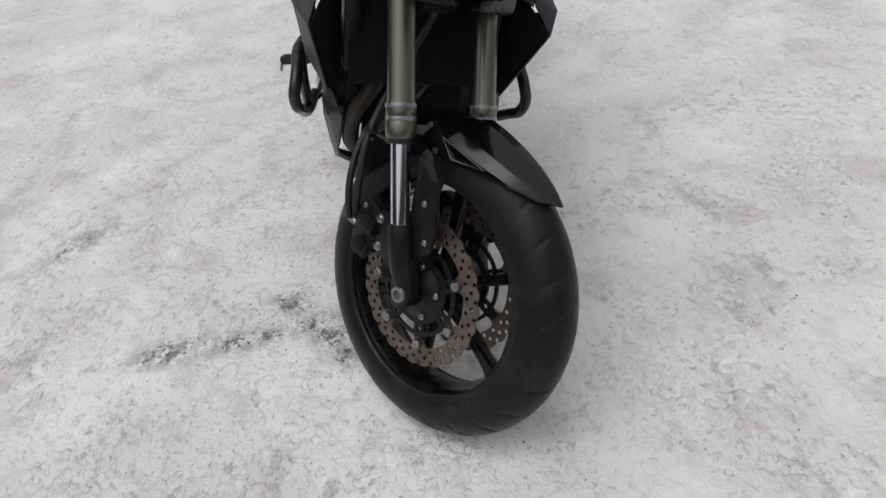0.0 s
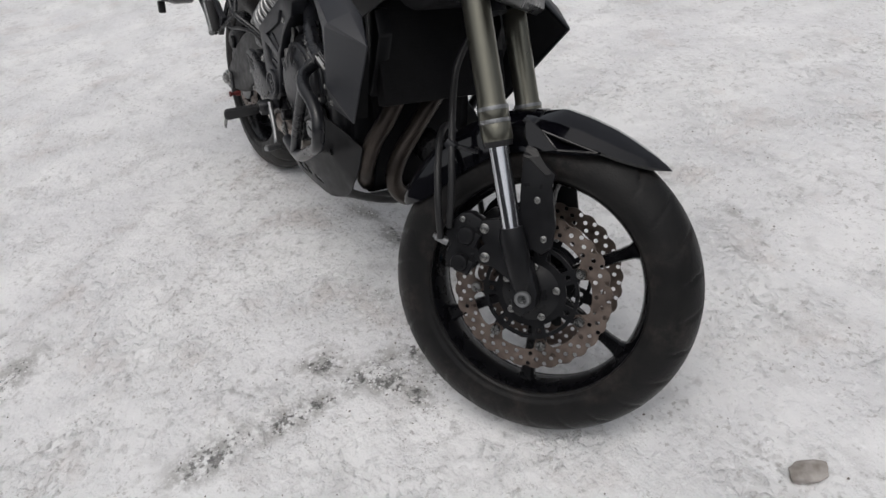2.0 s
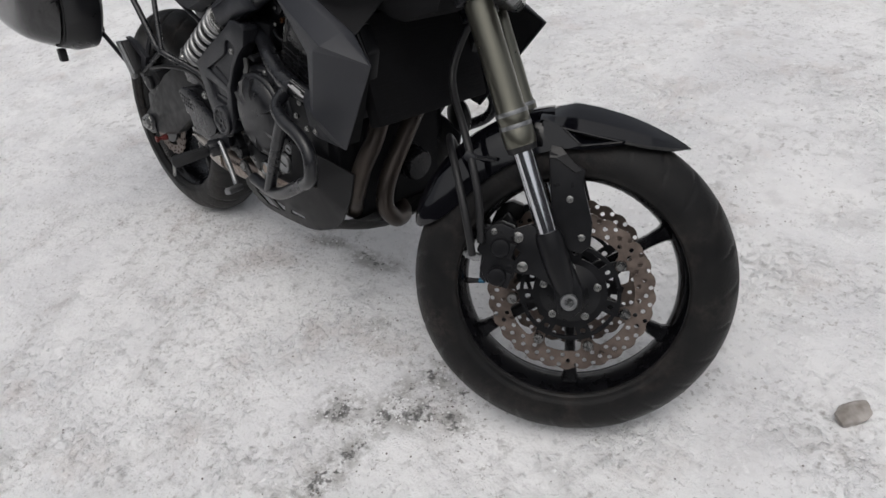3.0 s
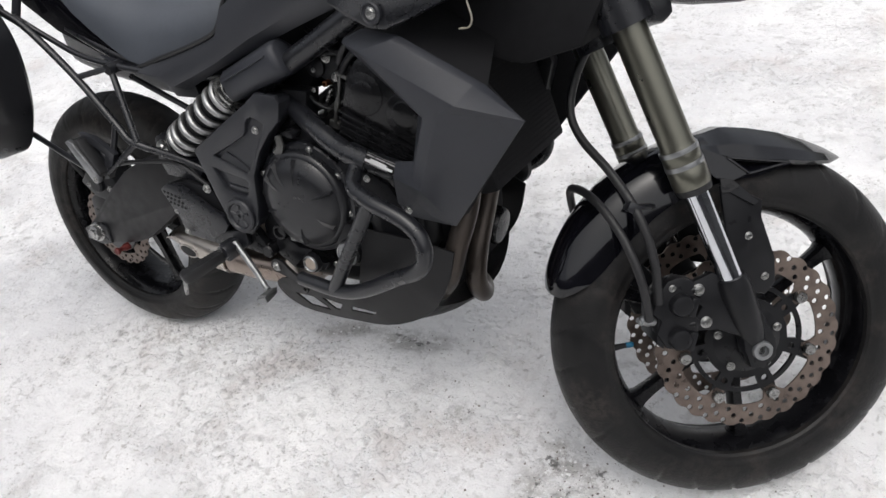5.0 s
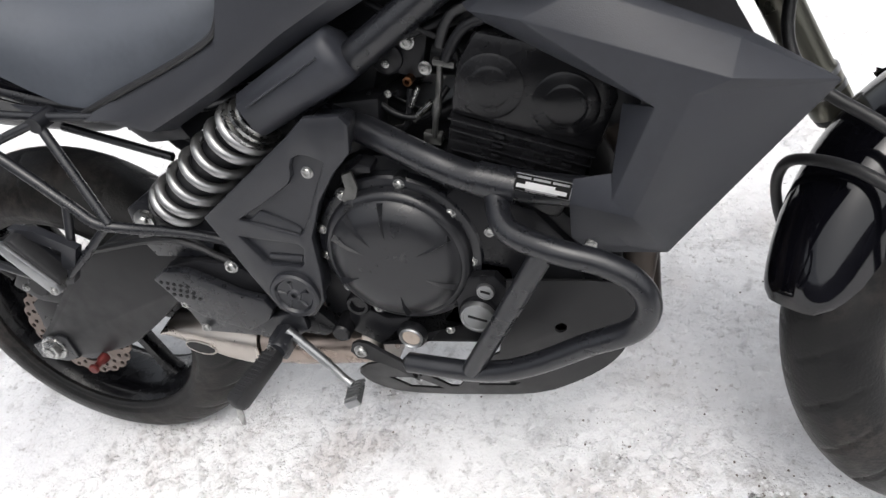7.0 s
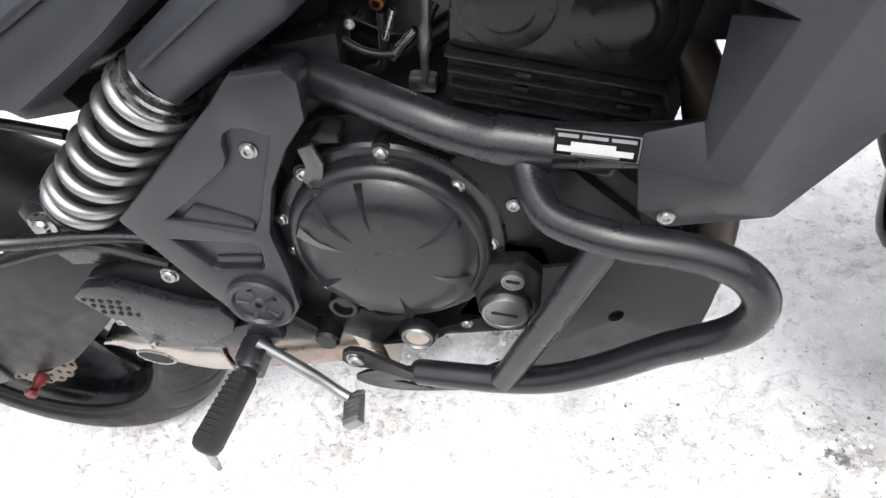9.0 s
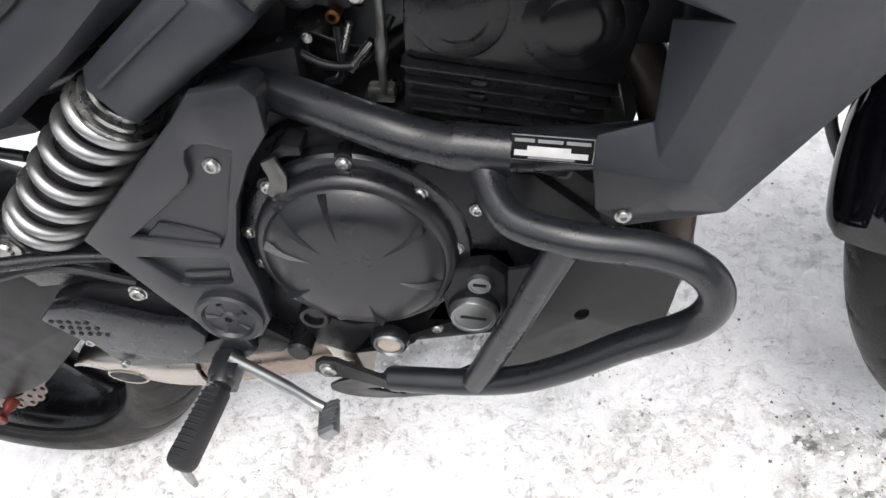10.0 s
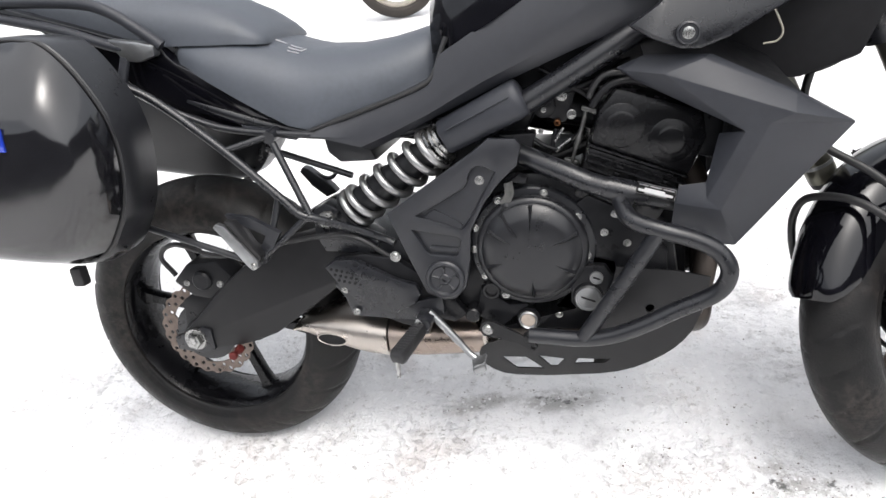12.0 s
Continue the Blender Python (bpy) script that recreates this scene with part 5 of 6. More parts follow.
fs = [bm.faces.new((a[i], a[i + 1], c[i + 1], c[i])) for a, c in zip(vs, vs[1:]) for i in range(12)]
bmesh.ops.solidify(bm, geom=fs, thickness=0.004)
part("belly_pan", bm, PAN, bike, "black plastic belly pan under the engine")

# crash bars
for side in (-1, 1):
    bm = bmesh.new()
    s = -side
    tube(bm, curve([(x, y * s, z) for x, y, z in ((0.848, -0.186, 0.612), (0.8505, -0.203, 0.597), (0.858, -0.226, 0.584), (0.874, -0.240, 0.5756), (0.913, -0.253, 0.5655), (0.961, -0.255, 0.549), (0.991, -0.258, 0.528), (1.0015, -0.262, 0.500), (0.985, -0.257, 0.4655), (0.932, -0.248, 0.4345), (0.882, -0.243, 0.405), (0.834, -0.236, 0.382), (0.784, -0.227, 0.3705), (0.735, -0.220, 0.370), (0.698, -0.214, 0.370))], 6), 0.0132, 20)
    bar = part("crash_bar", bm, POWDER, bike, "bent satin black tubular crash bar")
    bm = bmesh.new()
    tube(bm, [(0.902, -0.250 * s, 0.562), (0.848, -0.243 * s, 0.474), (0.787, -0.230 * s, 0.375)], 0.0125, 18)
    part("crash_bar_brace", bm, POWDER, bar)
    bm = bmesh.new()
    pierced(bm, [(0.612, 0.382), (0.622, 0.387), (0.636, 0.385), (0.655, 0.377), (0.682, 0.367), (0.704, 0.357), (0.710, 0.348), (0.705, 0.339), (0.694, 0.342), (0.676, 0.350), (0.650, 0.354), (0.630, 0.355), (0.614, 0.358), (0.607, 0.370)], [ring(0.701, 0.347, 0.0042, 10)], -0.190 * s, -0.196 * s)
    for v in bm.verts:
        v.co.y -= s * max(0.0, v.co.x - 0.63) * 0.27
    tube(bm, [(0.702, -0.214 * s, 0.370), (0.694, -0.204 * s, 0.360)], 0.011, 12)
    part("bar_bracket", bm, PAN, bar)
    bolt(bar, (0.6228, -0.197 * s, 0.3705), 0.0095, (0, side, 0))

# maker's plate on the lower frame tube: white field with unreadable lines
o, d = Vector((0.8737, -0.2078, 0.6205)), Vector((0.0566, -0.0012, -0.0170))
bm = bmesh.new()
up = Vector((0.0033, 0.0066, 0.0094))


def strip(bm, a0, a1, b0, b1, lift):
    out = Vector((0, -0.65 * lift, 0.75 * lift))
    rows = []
    for a in (a0, a1):
        rows.append([bm.verts.new(o + d * a + up * b + out + Vector((0, 0.006 * (b * 1.0) ** 2, 0))) for b in (b0, (b0 + b1) / 2, b1)])
    fs = [bm.faces.new((rows[0][i], rows[1][i], rows[1][i + 1], rows[0][i + 1])) for i in range(2)]
    bmesh.ops.solidify(bm, geom=fs, thickness=0.0004)
    return bm


plate = part("frame_sticker", strip(bm, 0, 1, -0.75, 0.75, 0.0), STICKER_HOLE_BLACK, bike, "black and white warning sticker")
field = part("sticker_field", strip(bmesh.new(), 0.05, 0.93, -0.38, 0.0, 0.0022), WHITE, plate, "white sticker band")
part("sticker_step", strip(bmesh.new(), 0.20, 0.72, 0.0, 0.24, 0.0022), WHITE, field)
for a0, a1, b0, b1 in ((0.22, 0.78, -0.60, -0.38), (0.04, 0.28, 0.42, 0.58), (0.32, 0.62, 0.42, 0.58), (0.66, 0.95, 0.42, 0.58), (0.0, 1.0, 0.70, 0.75), (0.0, 1.0, -0.75, -0.70), (0.985, 1.0, -0.70, 0.70)):
    part("sticker_line", strip(bmesh.new(), a0, a1, b0, b1, 0.0022), GREY_STICKER, plate)

# horn beside the left crash bar
bm = bmesh.new()
lathe(bm, [(0.0, 0.016), (0.012, 0.018), (0.036, 0.014), (0.045, 0.006), (0.045, -0.004), (0.030, -0.016), (0.0, -0.022)], (0.950, 0.196, 0.475), (0.35, 1, 0.1), 32)
part("horn", bm, ENGINE, bike, "round black horn")

# radiator and its shrouds
bm = bmesh.new()
box(bm, (1.030, 0, 0.655), (0.032, 0.30, 0.20), (0, -18, 0), 0.006)
radiator = part("radiator", bm, SOOT, bike, "black radiator behind the fork")
for k in range(22):
    z = -0.085 + 0.17 * k / 21
    bm = bmesh.new()
    box(bm, tuple(Vector((1.030, 0, 0.655)) + Vector((math.cos(radians(18)) * 0.0148 - math.sin(radians(18)) * z, 0, math.sin(radians(18)) * 0.0148 + math.cos(radians(18)) * z))), (0.004, 0.27, 0.0025), (0, -18, 0), 0)
    part("fin", bm, SOOT, radiator)
for side in (-1, 1):
    bm = bmesh.new()
    prism(bm, [(0.992, 0.590), (1.030, 0.570), (1.062, 0.700), (1.040, 0.745), (1.006, 0.740)], 0.128 * side, 0.160 * side, 0.006)
    part("radiator_tank", bm, ENGINE, radiator, "black radiator side tank")
bm = bmesh.new()
prism(bm, [(0.955, 0.655), (1.010, 0.643), (1.012, 0.720), (0.958, 0.722)], -0.155, -0.118, 0.005)
part("radiator_bracket", bm, ENGINE, bike)
SHROUD = [(0.846, -0.183, 0.799), (0.886, -0.188, 0.8145), (0.972, -0.2235, 0.813), (1.095, -0.213, 0.748), (1.158, -0.2336, 0.709),  # 0-4 top edge to the tip
          (0.856, -0.202, 0.796), (0.909, -0.238, 0.7915), (1.073, -0.269, 0.733),  # 5-7 ridge
          (1.0148, -0.254, 0.7084), (1.044, -0.2625, 0.7195),  # 8-9 opening corner
          (1.0206, -0.192, 0.5165), (0.971, -0.228, 0.605), (0.990, -0.2375, 0.590),  # 10-12 lower edge of the main face
          (0.972, -0.213, 0.627), (0.934, -0.2125, 0.623), (0.9275, -0.2145, 0.596), (0.924, -0.204, 0.548), (0.944, -0.204, 0.528), (0.868, -0.196, 0.782),  # 13-18
          (0.880, -0.1965, 0.8085), (0.961, -0.2330, 0.8075), (1.083, -0.2290, 0.7500), (0.986, -0.218, 0.700)]  # 19-21 middle of the upper face, 22 returned lip
SHROUD_FACES = [(0, 5, 19, 1), (5, 6, 20, 19), (6, 7, 21, 20), (1, 19, 20, 2), (2, 20, 21, 3), (3, 21, 4), (21, 7, 4), (0, 18, 5), (5, 18, 8, 6), (6, 8, 9, 7), (7, 9, 4), (9, 8, 11, 12), (9, 12, 10, 4), (22, 13, 11, 8), (14, 13, 11, 12, 15), (15, 12, 10, 17, 16)]
for side in (-1, 1):
    bm = bmesh.new()
    panel(bm, [(x, -side * y, z) for x, y, z in SHROUD], [f if side < 0 else f[::-1] for f in SHROUD_FACES], 0.004)
    bmesh.ops.bevel(bm, geom=[e for e in bm.edges if len(e.link_faces) == 2 and e.calc_face_angle(0) > 0.2], offset=0.0014, segments=2, affect="EDGES", profile=0.5, clamp_overlap=True)
    sh = part("radiator_shroud", bm, GREY, bike, "folded matt graphite radiator shroud", sharp=30)
    bm = bmesh.new()
    panel(bm, [(1.016, -side * -0.190, 0.524), (1.152, -side * -0.226, 0.707), (1.09, -side * -0.20, 0.748), (1.01, -side * -0.165, 0.745), (1.03, -side * -0.165, 0.53)], [(0, 1, 2, 3, 4)], 0.003)
    part("shroud_inner", bm, SOOT, sh, "black inner side of the shroud")
    bolt(sh, (0.944, side * 0.2055, 0.539), 0.006, (0, side, 0.1))
    bm = bmesh.new()
    panel(bm, [(x, side * y, z) for x, y, z in ((0.886, 0.186, 0.811), (0.972, 0.2205, 0.810), (1.095, 0.210, 0.745), (1.060, 0.095, 0.800), (0.965, 0.095, 0.850), (0.880, 0.095, 0.845))], [(0, 1, 5), (1, 4, 5), (1, 2, 3), (1, 3, 4)], 0.003)
    part("shroud_closing_panel", bm, PAN, sh, "black panel closing the shroud to the tank")

# upper side panels, tank and seat
UPPER = [(0.862, 0.858), (0.895, 0.838), (0.931, 0.8225), (0.956, 0.8205), (0.990, 0.832), (1.077, 0.871), (1.180, 0.925), (1.160, 1.000), (1.000, 1.000), (0.925, 0.930), (0.905, 0.885)]
for side in (-1, 1):
    bm = bmesh.new()
    prism(bm, UPPER, 0.214 * side, 0.236 * side, 0.006)
    for v in bm.verts:
        v.co.y -= side * (max(0, v.co.z - 0.86) * 0.35 + max(0, v.co.x - 1.0) * 0.45)
    up_panel = part("fairing_side", bm, POWDER, bike, "matt graphite upper fairing panel")
    bm = bmesh.new()
    lathe(bm, [(0.0155, 0.234), (0.0155, 0.2395), (0.013, 0.241), (0.0115, 0.239), (0, 0.239)], (0.940, 0, 0.8435), (0, side, 0), 24)
    part("rubber_washer", bm, DARK, up_panel)
    bolt(up_panel, (0.940, side * 0.2400, 0.8435), 0.0075, (0, side, 0), label="dulled steel bolt").active_material = ZINC
    bm = bmesh.new()
    verts, faces = [], []
    lo = [(0.362, 0.722), (0.441, 0.690), (0.500, 0.714), (0.554, 0.737), (0.660, 0.780), (0.774, 0.822), (0.864, 0.853), (0.960, 0.900), (1.060, 0.955)]
    hi = [(0.333, 0.728), (0.397, 0.747), (0.490, 0.773), (0.556, 0.795), (0.580, 0.838), (0.693, 0.899), (0.790, 0.950), (0.900, 1.000), (1.000, 1.040)]
    for (x0, z0), (x1, z1) in zip(lo, hi):
        mx, mz = x0 * 0.5 + x1 * 0.5, z0 * 0.5 + z1 * 0.5
        verts += [(x0, side * (0.144 if x0 < 0.5 else 0.154), z0), (x0 * 0.8 + x1 * 0.2, side * 0.172, z0 * 0.8 + z1 * 0.2), (mx, side * 0.174, mz), (x1, side * 0.160, z1)]
    for i in range(8):
        for k in range(3):
            q = (i * 4 + k, i * 4 + k + 1, (i + 1) * 4 + k + 1, (i + 1) * 4 + k)
            faces.append(q)
    panel(bm, verts, faces, 0.004)
    part("side_panel", bm, SIDE, bike, "matt graphite side panel under the seat")


def dome(sections, power=2.6, n=22):
    """A padded form: across each x, a flattened arch from one lower edge over the top to the other."""
    out = []
    for x, top, half, low in sections:
        row = []
        for k in range(n + 1):
            a = math.pi * k / n
            c, s = math.cos(a), math.sin(a)
            row.append((x, -half * math.copysign(abs(c) ** (2 / power), c), low + (top - low) * abs(s) ** (2 / power)))
        out.append(row)
    return out


bm = bmesh.new()
loft(bm, dome([(0.555, 0.86, 0.10, 0.845), (0.562, 0.94, 0.130, 0.838), (0.60, 1.000, 0.152, 0.848), (0.66, 1.045, 0.166, 0.876), (0.76, 1.075, 0.158, 0.930), (0.88, 1.08, 0.158, 0.990), (0.98, 1.06, 0.145, 1.030), (1.04, 1.045, 0.12, 1.035)], 2.8))
part("fuel_tank", bm, GLOSS, bike, "gloss black fuel tank", sharp=60)
bm = bmesh.new()
loft(bm, dome([(0.085, 0.895, 0.10, 0.868), (0.110, 0.905, 0.130, 0.858), (0.160, 0.902, 0.142, 0.826), (0.210, 0.896, 0.148, 0.795), (0.260, 0.882, 0.151, 0.765), (0.300, 0.868, 0.152, 0.742), (0.335, 0.860, 0.152, 0.733), (0.400, 0.856, 0.150, 0.749), (0.460, 0.861, 0.145, 0.766), (0.510, 0.870, 0.136, 0.780), (0.545, 0.878, 0.124, 0.794), (0.566, 0.878, 0.108, 0.815), (0.574, 0.866, 0.090, 0.835)], 3.0))
seat = part("rider_seat", bm, VINYL, bike, "grained dark grey vinyl rider seat", sharp=60)
bm = bmesh.new()
loft(bm, dome([(-0.30, 1.03, 0.08, 1.000), (-0.27, 1.045, 0.10, 0.985), (-0.15, 1.025, 0.115, 0.942), (-0.02, 0.998, 0.122, 0.908), (0.09, 0.978, 0.124, 0.890), (0.160, 0.960, 0.122, 0.885), (0.210, 0.935, 0.116, 0.882), (0.245, 0.908, 0.106, 0.878), (0.262, 0.892, 0.09, 0.876)], 3.0))
part("pillion_seat", bm, VINYL, bike, "raised dark grey vinyl pillion seat", sharp=60)
# black tube stands in for the shaded gap between seat and side panel
for side in (-1, 1):
    bm = bmesh.new()
    tube(bm, curve([(x, y * side, z) for x, y, z in ((0.333, 0.161, 0.7295), (0.397, 0.162, 0.7485), (0.490, 0.162, 0.7745), (0.552, 0.162, 0.7960), (0.570, 0.158, 0.815), (0.580, 0.152, 0.840), (0.590, 0.146, 0.862))], 5), 0.0042, 8)
    part("seat_gap_line", bm, RUBBER, seat, "black tube drawn for the dark gap under the seat")
# stitched strokes of the emblem on the seat
bm = bmesh.new()
for a0, a1 in (((0.262, -0.055), (0.285, -0.060)), ((0.292, -0.062), (0.315, -0.068)), ((0.292, -0.075), (0.318, -0.080)), ((0.318, -0.080), (0.322, -0.068)), ((0.295, -0.088), (0.316, -0.090))):
    pts = []
    for t in (0, 0.33, 0.66, 1):
        x, y = a0[0] + (a1[0] - a0[0]) * t, a0[1] + (a1[1] - a0[1]) * t
        top = np.interp(x, [0.26, 0.30, 0.335], [0.882, 0.868, 0.860])
        low_z = np.interp(x, [0.26, 0.30, 0.335], [0.765, 0.742, 0.733])
        z = low_z + (top - low_z) * (1 - (abs(y) / 0.152) ** 3) ** (1 / 3)
        pts.append((x, y, z + 0.0005))
    tube(bm, pts, 0.0013, 6)
part("seat_emblem", bm, GREY_STICKER, seat, "pale stitched strokes")
for side in (-1, 1):
    bm = bmesh.new()
    prism(bm, [(-0.300, 1.012), (-0.10, 0.948), (0.080, 0.888), (0.105, 0.862), (0.220, 0.795), (0.325, 0.729), (0.300, 0.716), (0.216, 0.742), (0.085, 0.790), (-0.005, 0.846), (-0.045, 0.872), (-0.145, 0.936), (-0.30, 1.000)], 0.108 * side, 0.136 * side, 0.004)
    part("tail_panel", bm, GLOSS, bike, "gloss black tail panel")
    bm = bmesh.new()
    prism(bm, [(0.205, 0.748), (0.322, 0.727), (0.305, 0.714), (0.225, 0.732)], 0.137 * side, 0.142 * side, 0.002)
    part("tail_trim", bm, GREY, bike)
    # grab rail and its bracket
    bm = bmesh.new()
    tube(bm, curve([(0.090, 0.142 * side, 0.893), (0.050, 0.150 * side, 0.930), (0.010, 0.152 * side, 0.958), (-0.04, 0.150 * side, 0.975), (-0.15, 0.145 * side, 0.988), (-0.32, 0.12 * side, 1.00)], 6), 0.010, 14)
    tube(bm, curve([(0.060, 0.142 * side, 0.880), (-0.01, 0.150 * side, 0.905), (-0.10, 0.150 * side, 0.938), (-0.25, 0.14 * side, 0.975)], 6), 0.009, 12)
    rail = part("grab_rail", bm, GREY, bike, "grey pillion grab rail")
    bm = bmesh.new()
    prism(bm, [(-0.004, 0.914), (0.050, 0.905), (0.084, 0.896), (0.080, 0.878), (0.045, 0.870), (0.016, 0.876)], 0.134 * side, 0.156 * side, 0.004)
    part("rail_bracket", bm, ALLOY, rail, "polished grab rail bracket")
    bm = bmesh.new()
    tube(bm, [(0.020, 0.150 * side, 0.880), (0.0, 0.165 * side, 0.815)], 0.0085, 12)
    part("rail_post", bm, GREY, rail)
bm = bmesh.new()
prism(bm, [(-0.045, 0.872), (-0.030, 0.836), (0.060, 0.775), (0.200, 0.722), (0.300, 0.706), (0.318, 0.724), (0.20, 0.775), (0.05, 0.84)], -0.100, 0.100, 0.008)
part("undertail", bm, GLOSS, bike, "black plastic undertail tray")
bm = bmesh.new()
prism(bm, [(0.345, 0.715), (0.430, 0.690), (0.440, 0.664), (0.370, 0.664), (0.350, 0.684)], -0.12, 0.12, 0.008)
part("battery_box", bm, DARK, bike)
bm = bmesh.new()
prism(bm, [(0.335, 0.734), (0.400, 0.752), (0.490, 0.777), (0.560, 0.802), (0.560, 0.745), (0.450, 0.702), (0.365, 0.722)], -0.152, 0.152, 0.006)
part("seat_base", bm, DARK, bike, "black plastic seat base")

# footrest bracket, footrest and brake pedal on the right, bracket on the left
for side in (-1, 1):
    bm = bmesh.new()
    prism(bm, [(0.336, 0.492), (0.358, 0.506), (0.394, 0.505), (0.468, 0.464), (0.500, 0.455), (0.508, 0.436), (0.495, 0.418), (0.456, 0.399), (0.386, 0.427), (0.362, 0.450)], 0.176 * side, 0.190 * side, 0.004)
    prism(bm, [(0.345, 0.455), (0.368, 0.466), (0.420, 0.425), (0.500, 0.420), (0.545, 0.430), (0.545, 0.395), (0.520, 0.380), (0.450, 0.385), (0.372, 0.392), (0.362, 0.430)], 0.170 * side, 0.183 * side, 0.004)
    web = bmesh.new()
    prism(web, [(0.3455, 0.500), (0.400, 0.508), (0.4605, 0.498), (0.510, 0.462), (0.560, 0.420), (0.584, 0.386), (0.560, 0.372), (0.512, 0.380), (0.487, 0.360), (0.462, 0.366), (0.400, 0.392), (0.383, 0.402), (0.352, 0.430)], 0.150 * side, 0.169 * side, 0.005)
    part("bracket_web", web, ENGINE, bike, "black frame plate behind the footrest")
    br = part("footrest_bracket", bm, POWDER, bike, "cast satin black footrest bracket")
    for q in ((0.367, 0.447), (0.382, 0.403)):
        bolt(br, (q[0], side * 0.188, q[1]), 0.0065, (0, side, 0))
    bolt(br, (0.469, side * 0.186, 0.508), 0.009, (0, side, 0))
    # black discs laid on the plate for the dark of its drilled holes
    for i in range(5):
        for k in range(3):
            hb = bmesh.new()
            lathe(hb, [(0, 0.1908), (0.0029, 0.1908), (0.0029, 0.1885)], (0.348 + 0.0098 * i + 0.0058 * k, 0, 0.4885 - 0.0022 * i - 0.0108 * k), (0, side, 0), 8)
            if side < 0:
                part("hole_disc", hb, STICKER_HOLE_BLACK, br)
            else:
                hb.free()
    bm = bmesh.new()
    a, c = Vector((0.509, 0.220 * side, 0.388)), Vector((0.484, 0.306 * side, 0.373))
    d = (c - a).normalized()
    n1 = Vector((0.95, 0.29 * side, 0)).normalized()
    n2 = d.cross(n1)
    secs = []
    for t, w, h in ((0, 0.010, 0.008), (0.06, 0.0125, 0.010), (0.88, 0.0145, 0.0115), (0.95, 0.0128, 0.0100), (0.985, 0.0095, 0.0075), (1.0, 0.005, 0.004)):
        q = a + (c - a) * t
        secs.append([q + n1 * (w * x) + n2 * (h * y) for x, y in ((1, 0.4), (0.8, 1), (-0.8, 1), (-1, 0.4), (-1, -0.4), (-0.8, -1), (0.8, -1), (1, -0.4))])
    loft(bm, secs)
    peg = part("footrest", bm, RUBBER, bike, "ribbed black rubber footrest")
    for k in range(11):
        q = a + (c - a) * (0.12 + 0.075 * k)
        rib = bmesh.new()
        tube(rib, [q + n1 * 0.0115 - n2 * 0.0103 * side, q - n1 * 0.0115 - n2 * 0.0103 * side], 0.0015, 6)
        part("rib", rib, RUBBER, peg)
    bm = bmesh.new()
    e = c - d * 0.006
    tube(bm, [e, e + Vector((0, 0.004 * side, -0.022)), e + Vector((0, 0.005 * side, -0.034))], [0.004, 0.0045, 0.003], 8)
    part("feeler_bolt", bm, ZINC, peg)
    bm = bmesh.new()
    lathe(bm, [(0.0, 0.028), (0.012, 0.028), (0.014, 0.024), (0.014, -0.012)], (0.514, 0.196 * side, 0.394), (0, side, 0), 16)
    box(bm, (0.512, side * 0.202, 0.391), (0.030, 0.034, 0.032), (0, 20, 0), 0.005)
    part("footrest_hinge", bm, POWDER, peg)
    bolt(peg, (0.508, side * 0.223, 0.398), 0.007, (0.3, side, 0.2))
bm = bmesh.new()
tube(bm, curve([(0.520, -0.194, 0.405), (0.548, -0.198, 0.374), (0.573, -0.202, 0.345), (0.588, -0.206, 0.328), (0.600, -0.210, 0.321)], 5), [0.0068] * 10 + [0.0060] * 11, 10)
pedal = part("brake_pedal", bm, ALLOY, bike, "bare alloy rear brake pedal")
bm = bmesh.new()
box(bm, (0.606, -0.222, 0.315), (0.022, 0.040, 0.013), (0, -18, 12), 0.003)
for k in range(6):
    rb = bmesh.new()
    box(rb, (0.6085, -0.2065 - 0.006 * k, 0.3220), (0.020, 0.0022, 0.005), (0, -18, 12), 0)
    part("ridge", rb, ALLOY, pedal)
part("pedal_pad", bm, ALLOY, pedal, "ribbed alloy pedal pad")

# pannier rack
for side in (-1,):
    for pts, r in (([(-0.02, -0.222, 0.875), (0.05, -0.208, 0.835), (0.10, -0.203, 0.803), (0.20, -0.203, 0.716), (0.29, -0.210, 0.630), (0.318, -0.212, 0.602), (0.350, -0.205, 0.588), (0.400, -0.170, 0.556), (0.440, -0.150, 0.530), (0.460, -0.150, 0.520)], 0.0075),
                   ([(0.274, -0.176, 0.728), (0.337, -0.210, 0.598)], 0.0065), ([(0.198, -0.203, 0.716), (0.275, -0.178, 0.733)], 0.006),
                   ([(0.330, -0.210, 0.595), (0.285, -0.222, 0.560), (0.245, -0.232, 0.532)], 0.006), ([(-0.05, -0.225, 0.622), (0.03, -0.226, 0.592), (0.14, -0.234, 0.556), (0.237, -0.240, 0.524)], 0.006),
                   ([(0.283, -0.206, 0.632), (0.262, -0.222, 0.560)], 0.006), ([(0.225, -0.100, 0.695), (0.383, -0.102, 0.6355)], 0.0060), ([(0.40, -0.165, 0.720), (0.20, -0.165, 0.745), (0.10, -0.170, 0.785), (0.04, -0.19, 0.83)], 0.006)):
        bm = bmesh.new()
        tube(bm, curve(pts, 5) if len(pts) > 2 else pts, r, 12)
        part("rack_tube", bm, POWDER, bike, "thin black pannier rack tube")
bm = bmesh.new()
tube(bm, [(0.275, -0.15, 0.733), (0.275, -0.185, 0.730)], 0.011, 14)
part("rack_mount", bm, POWDER, bike)
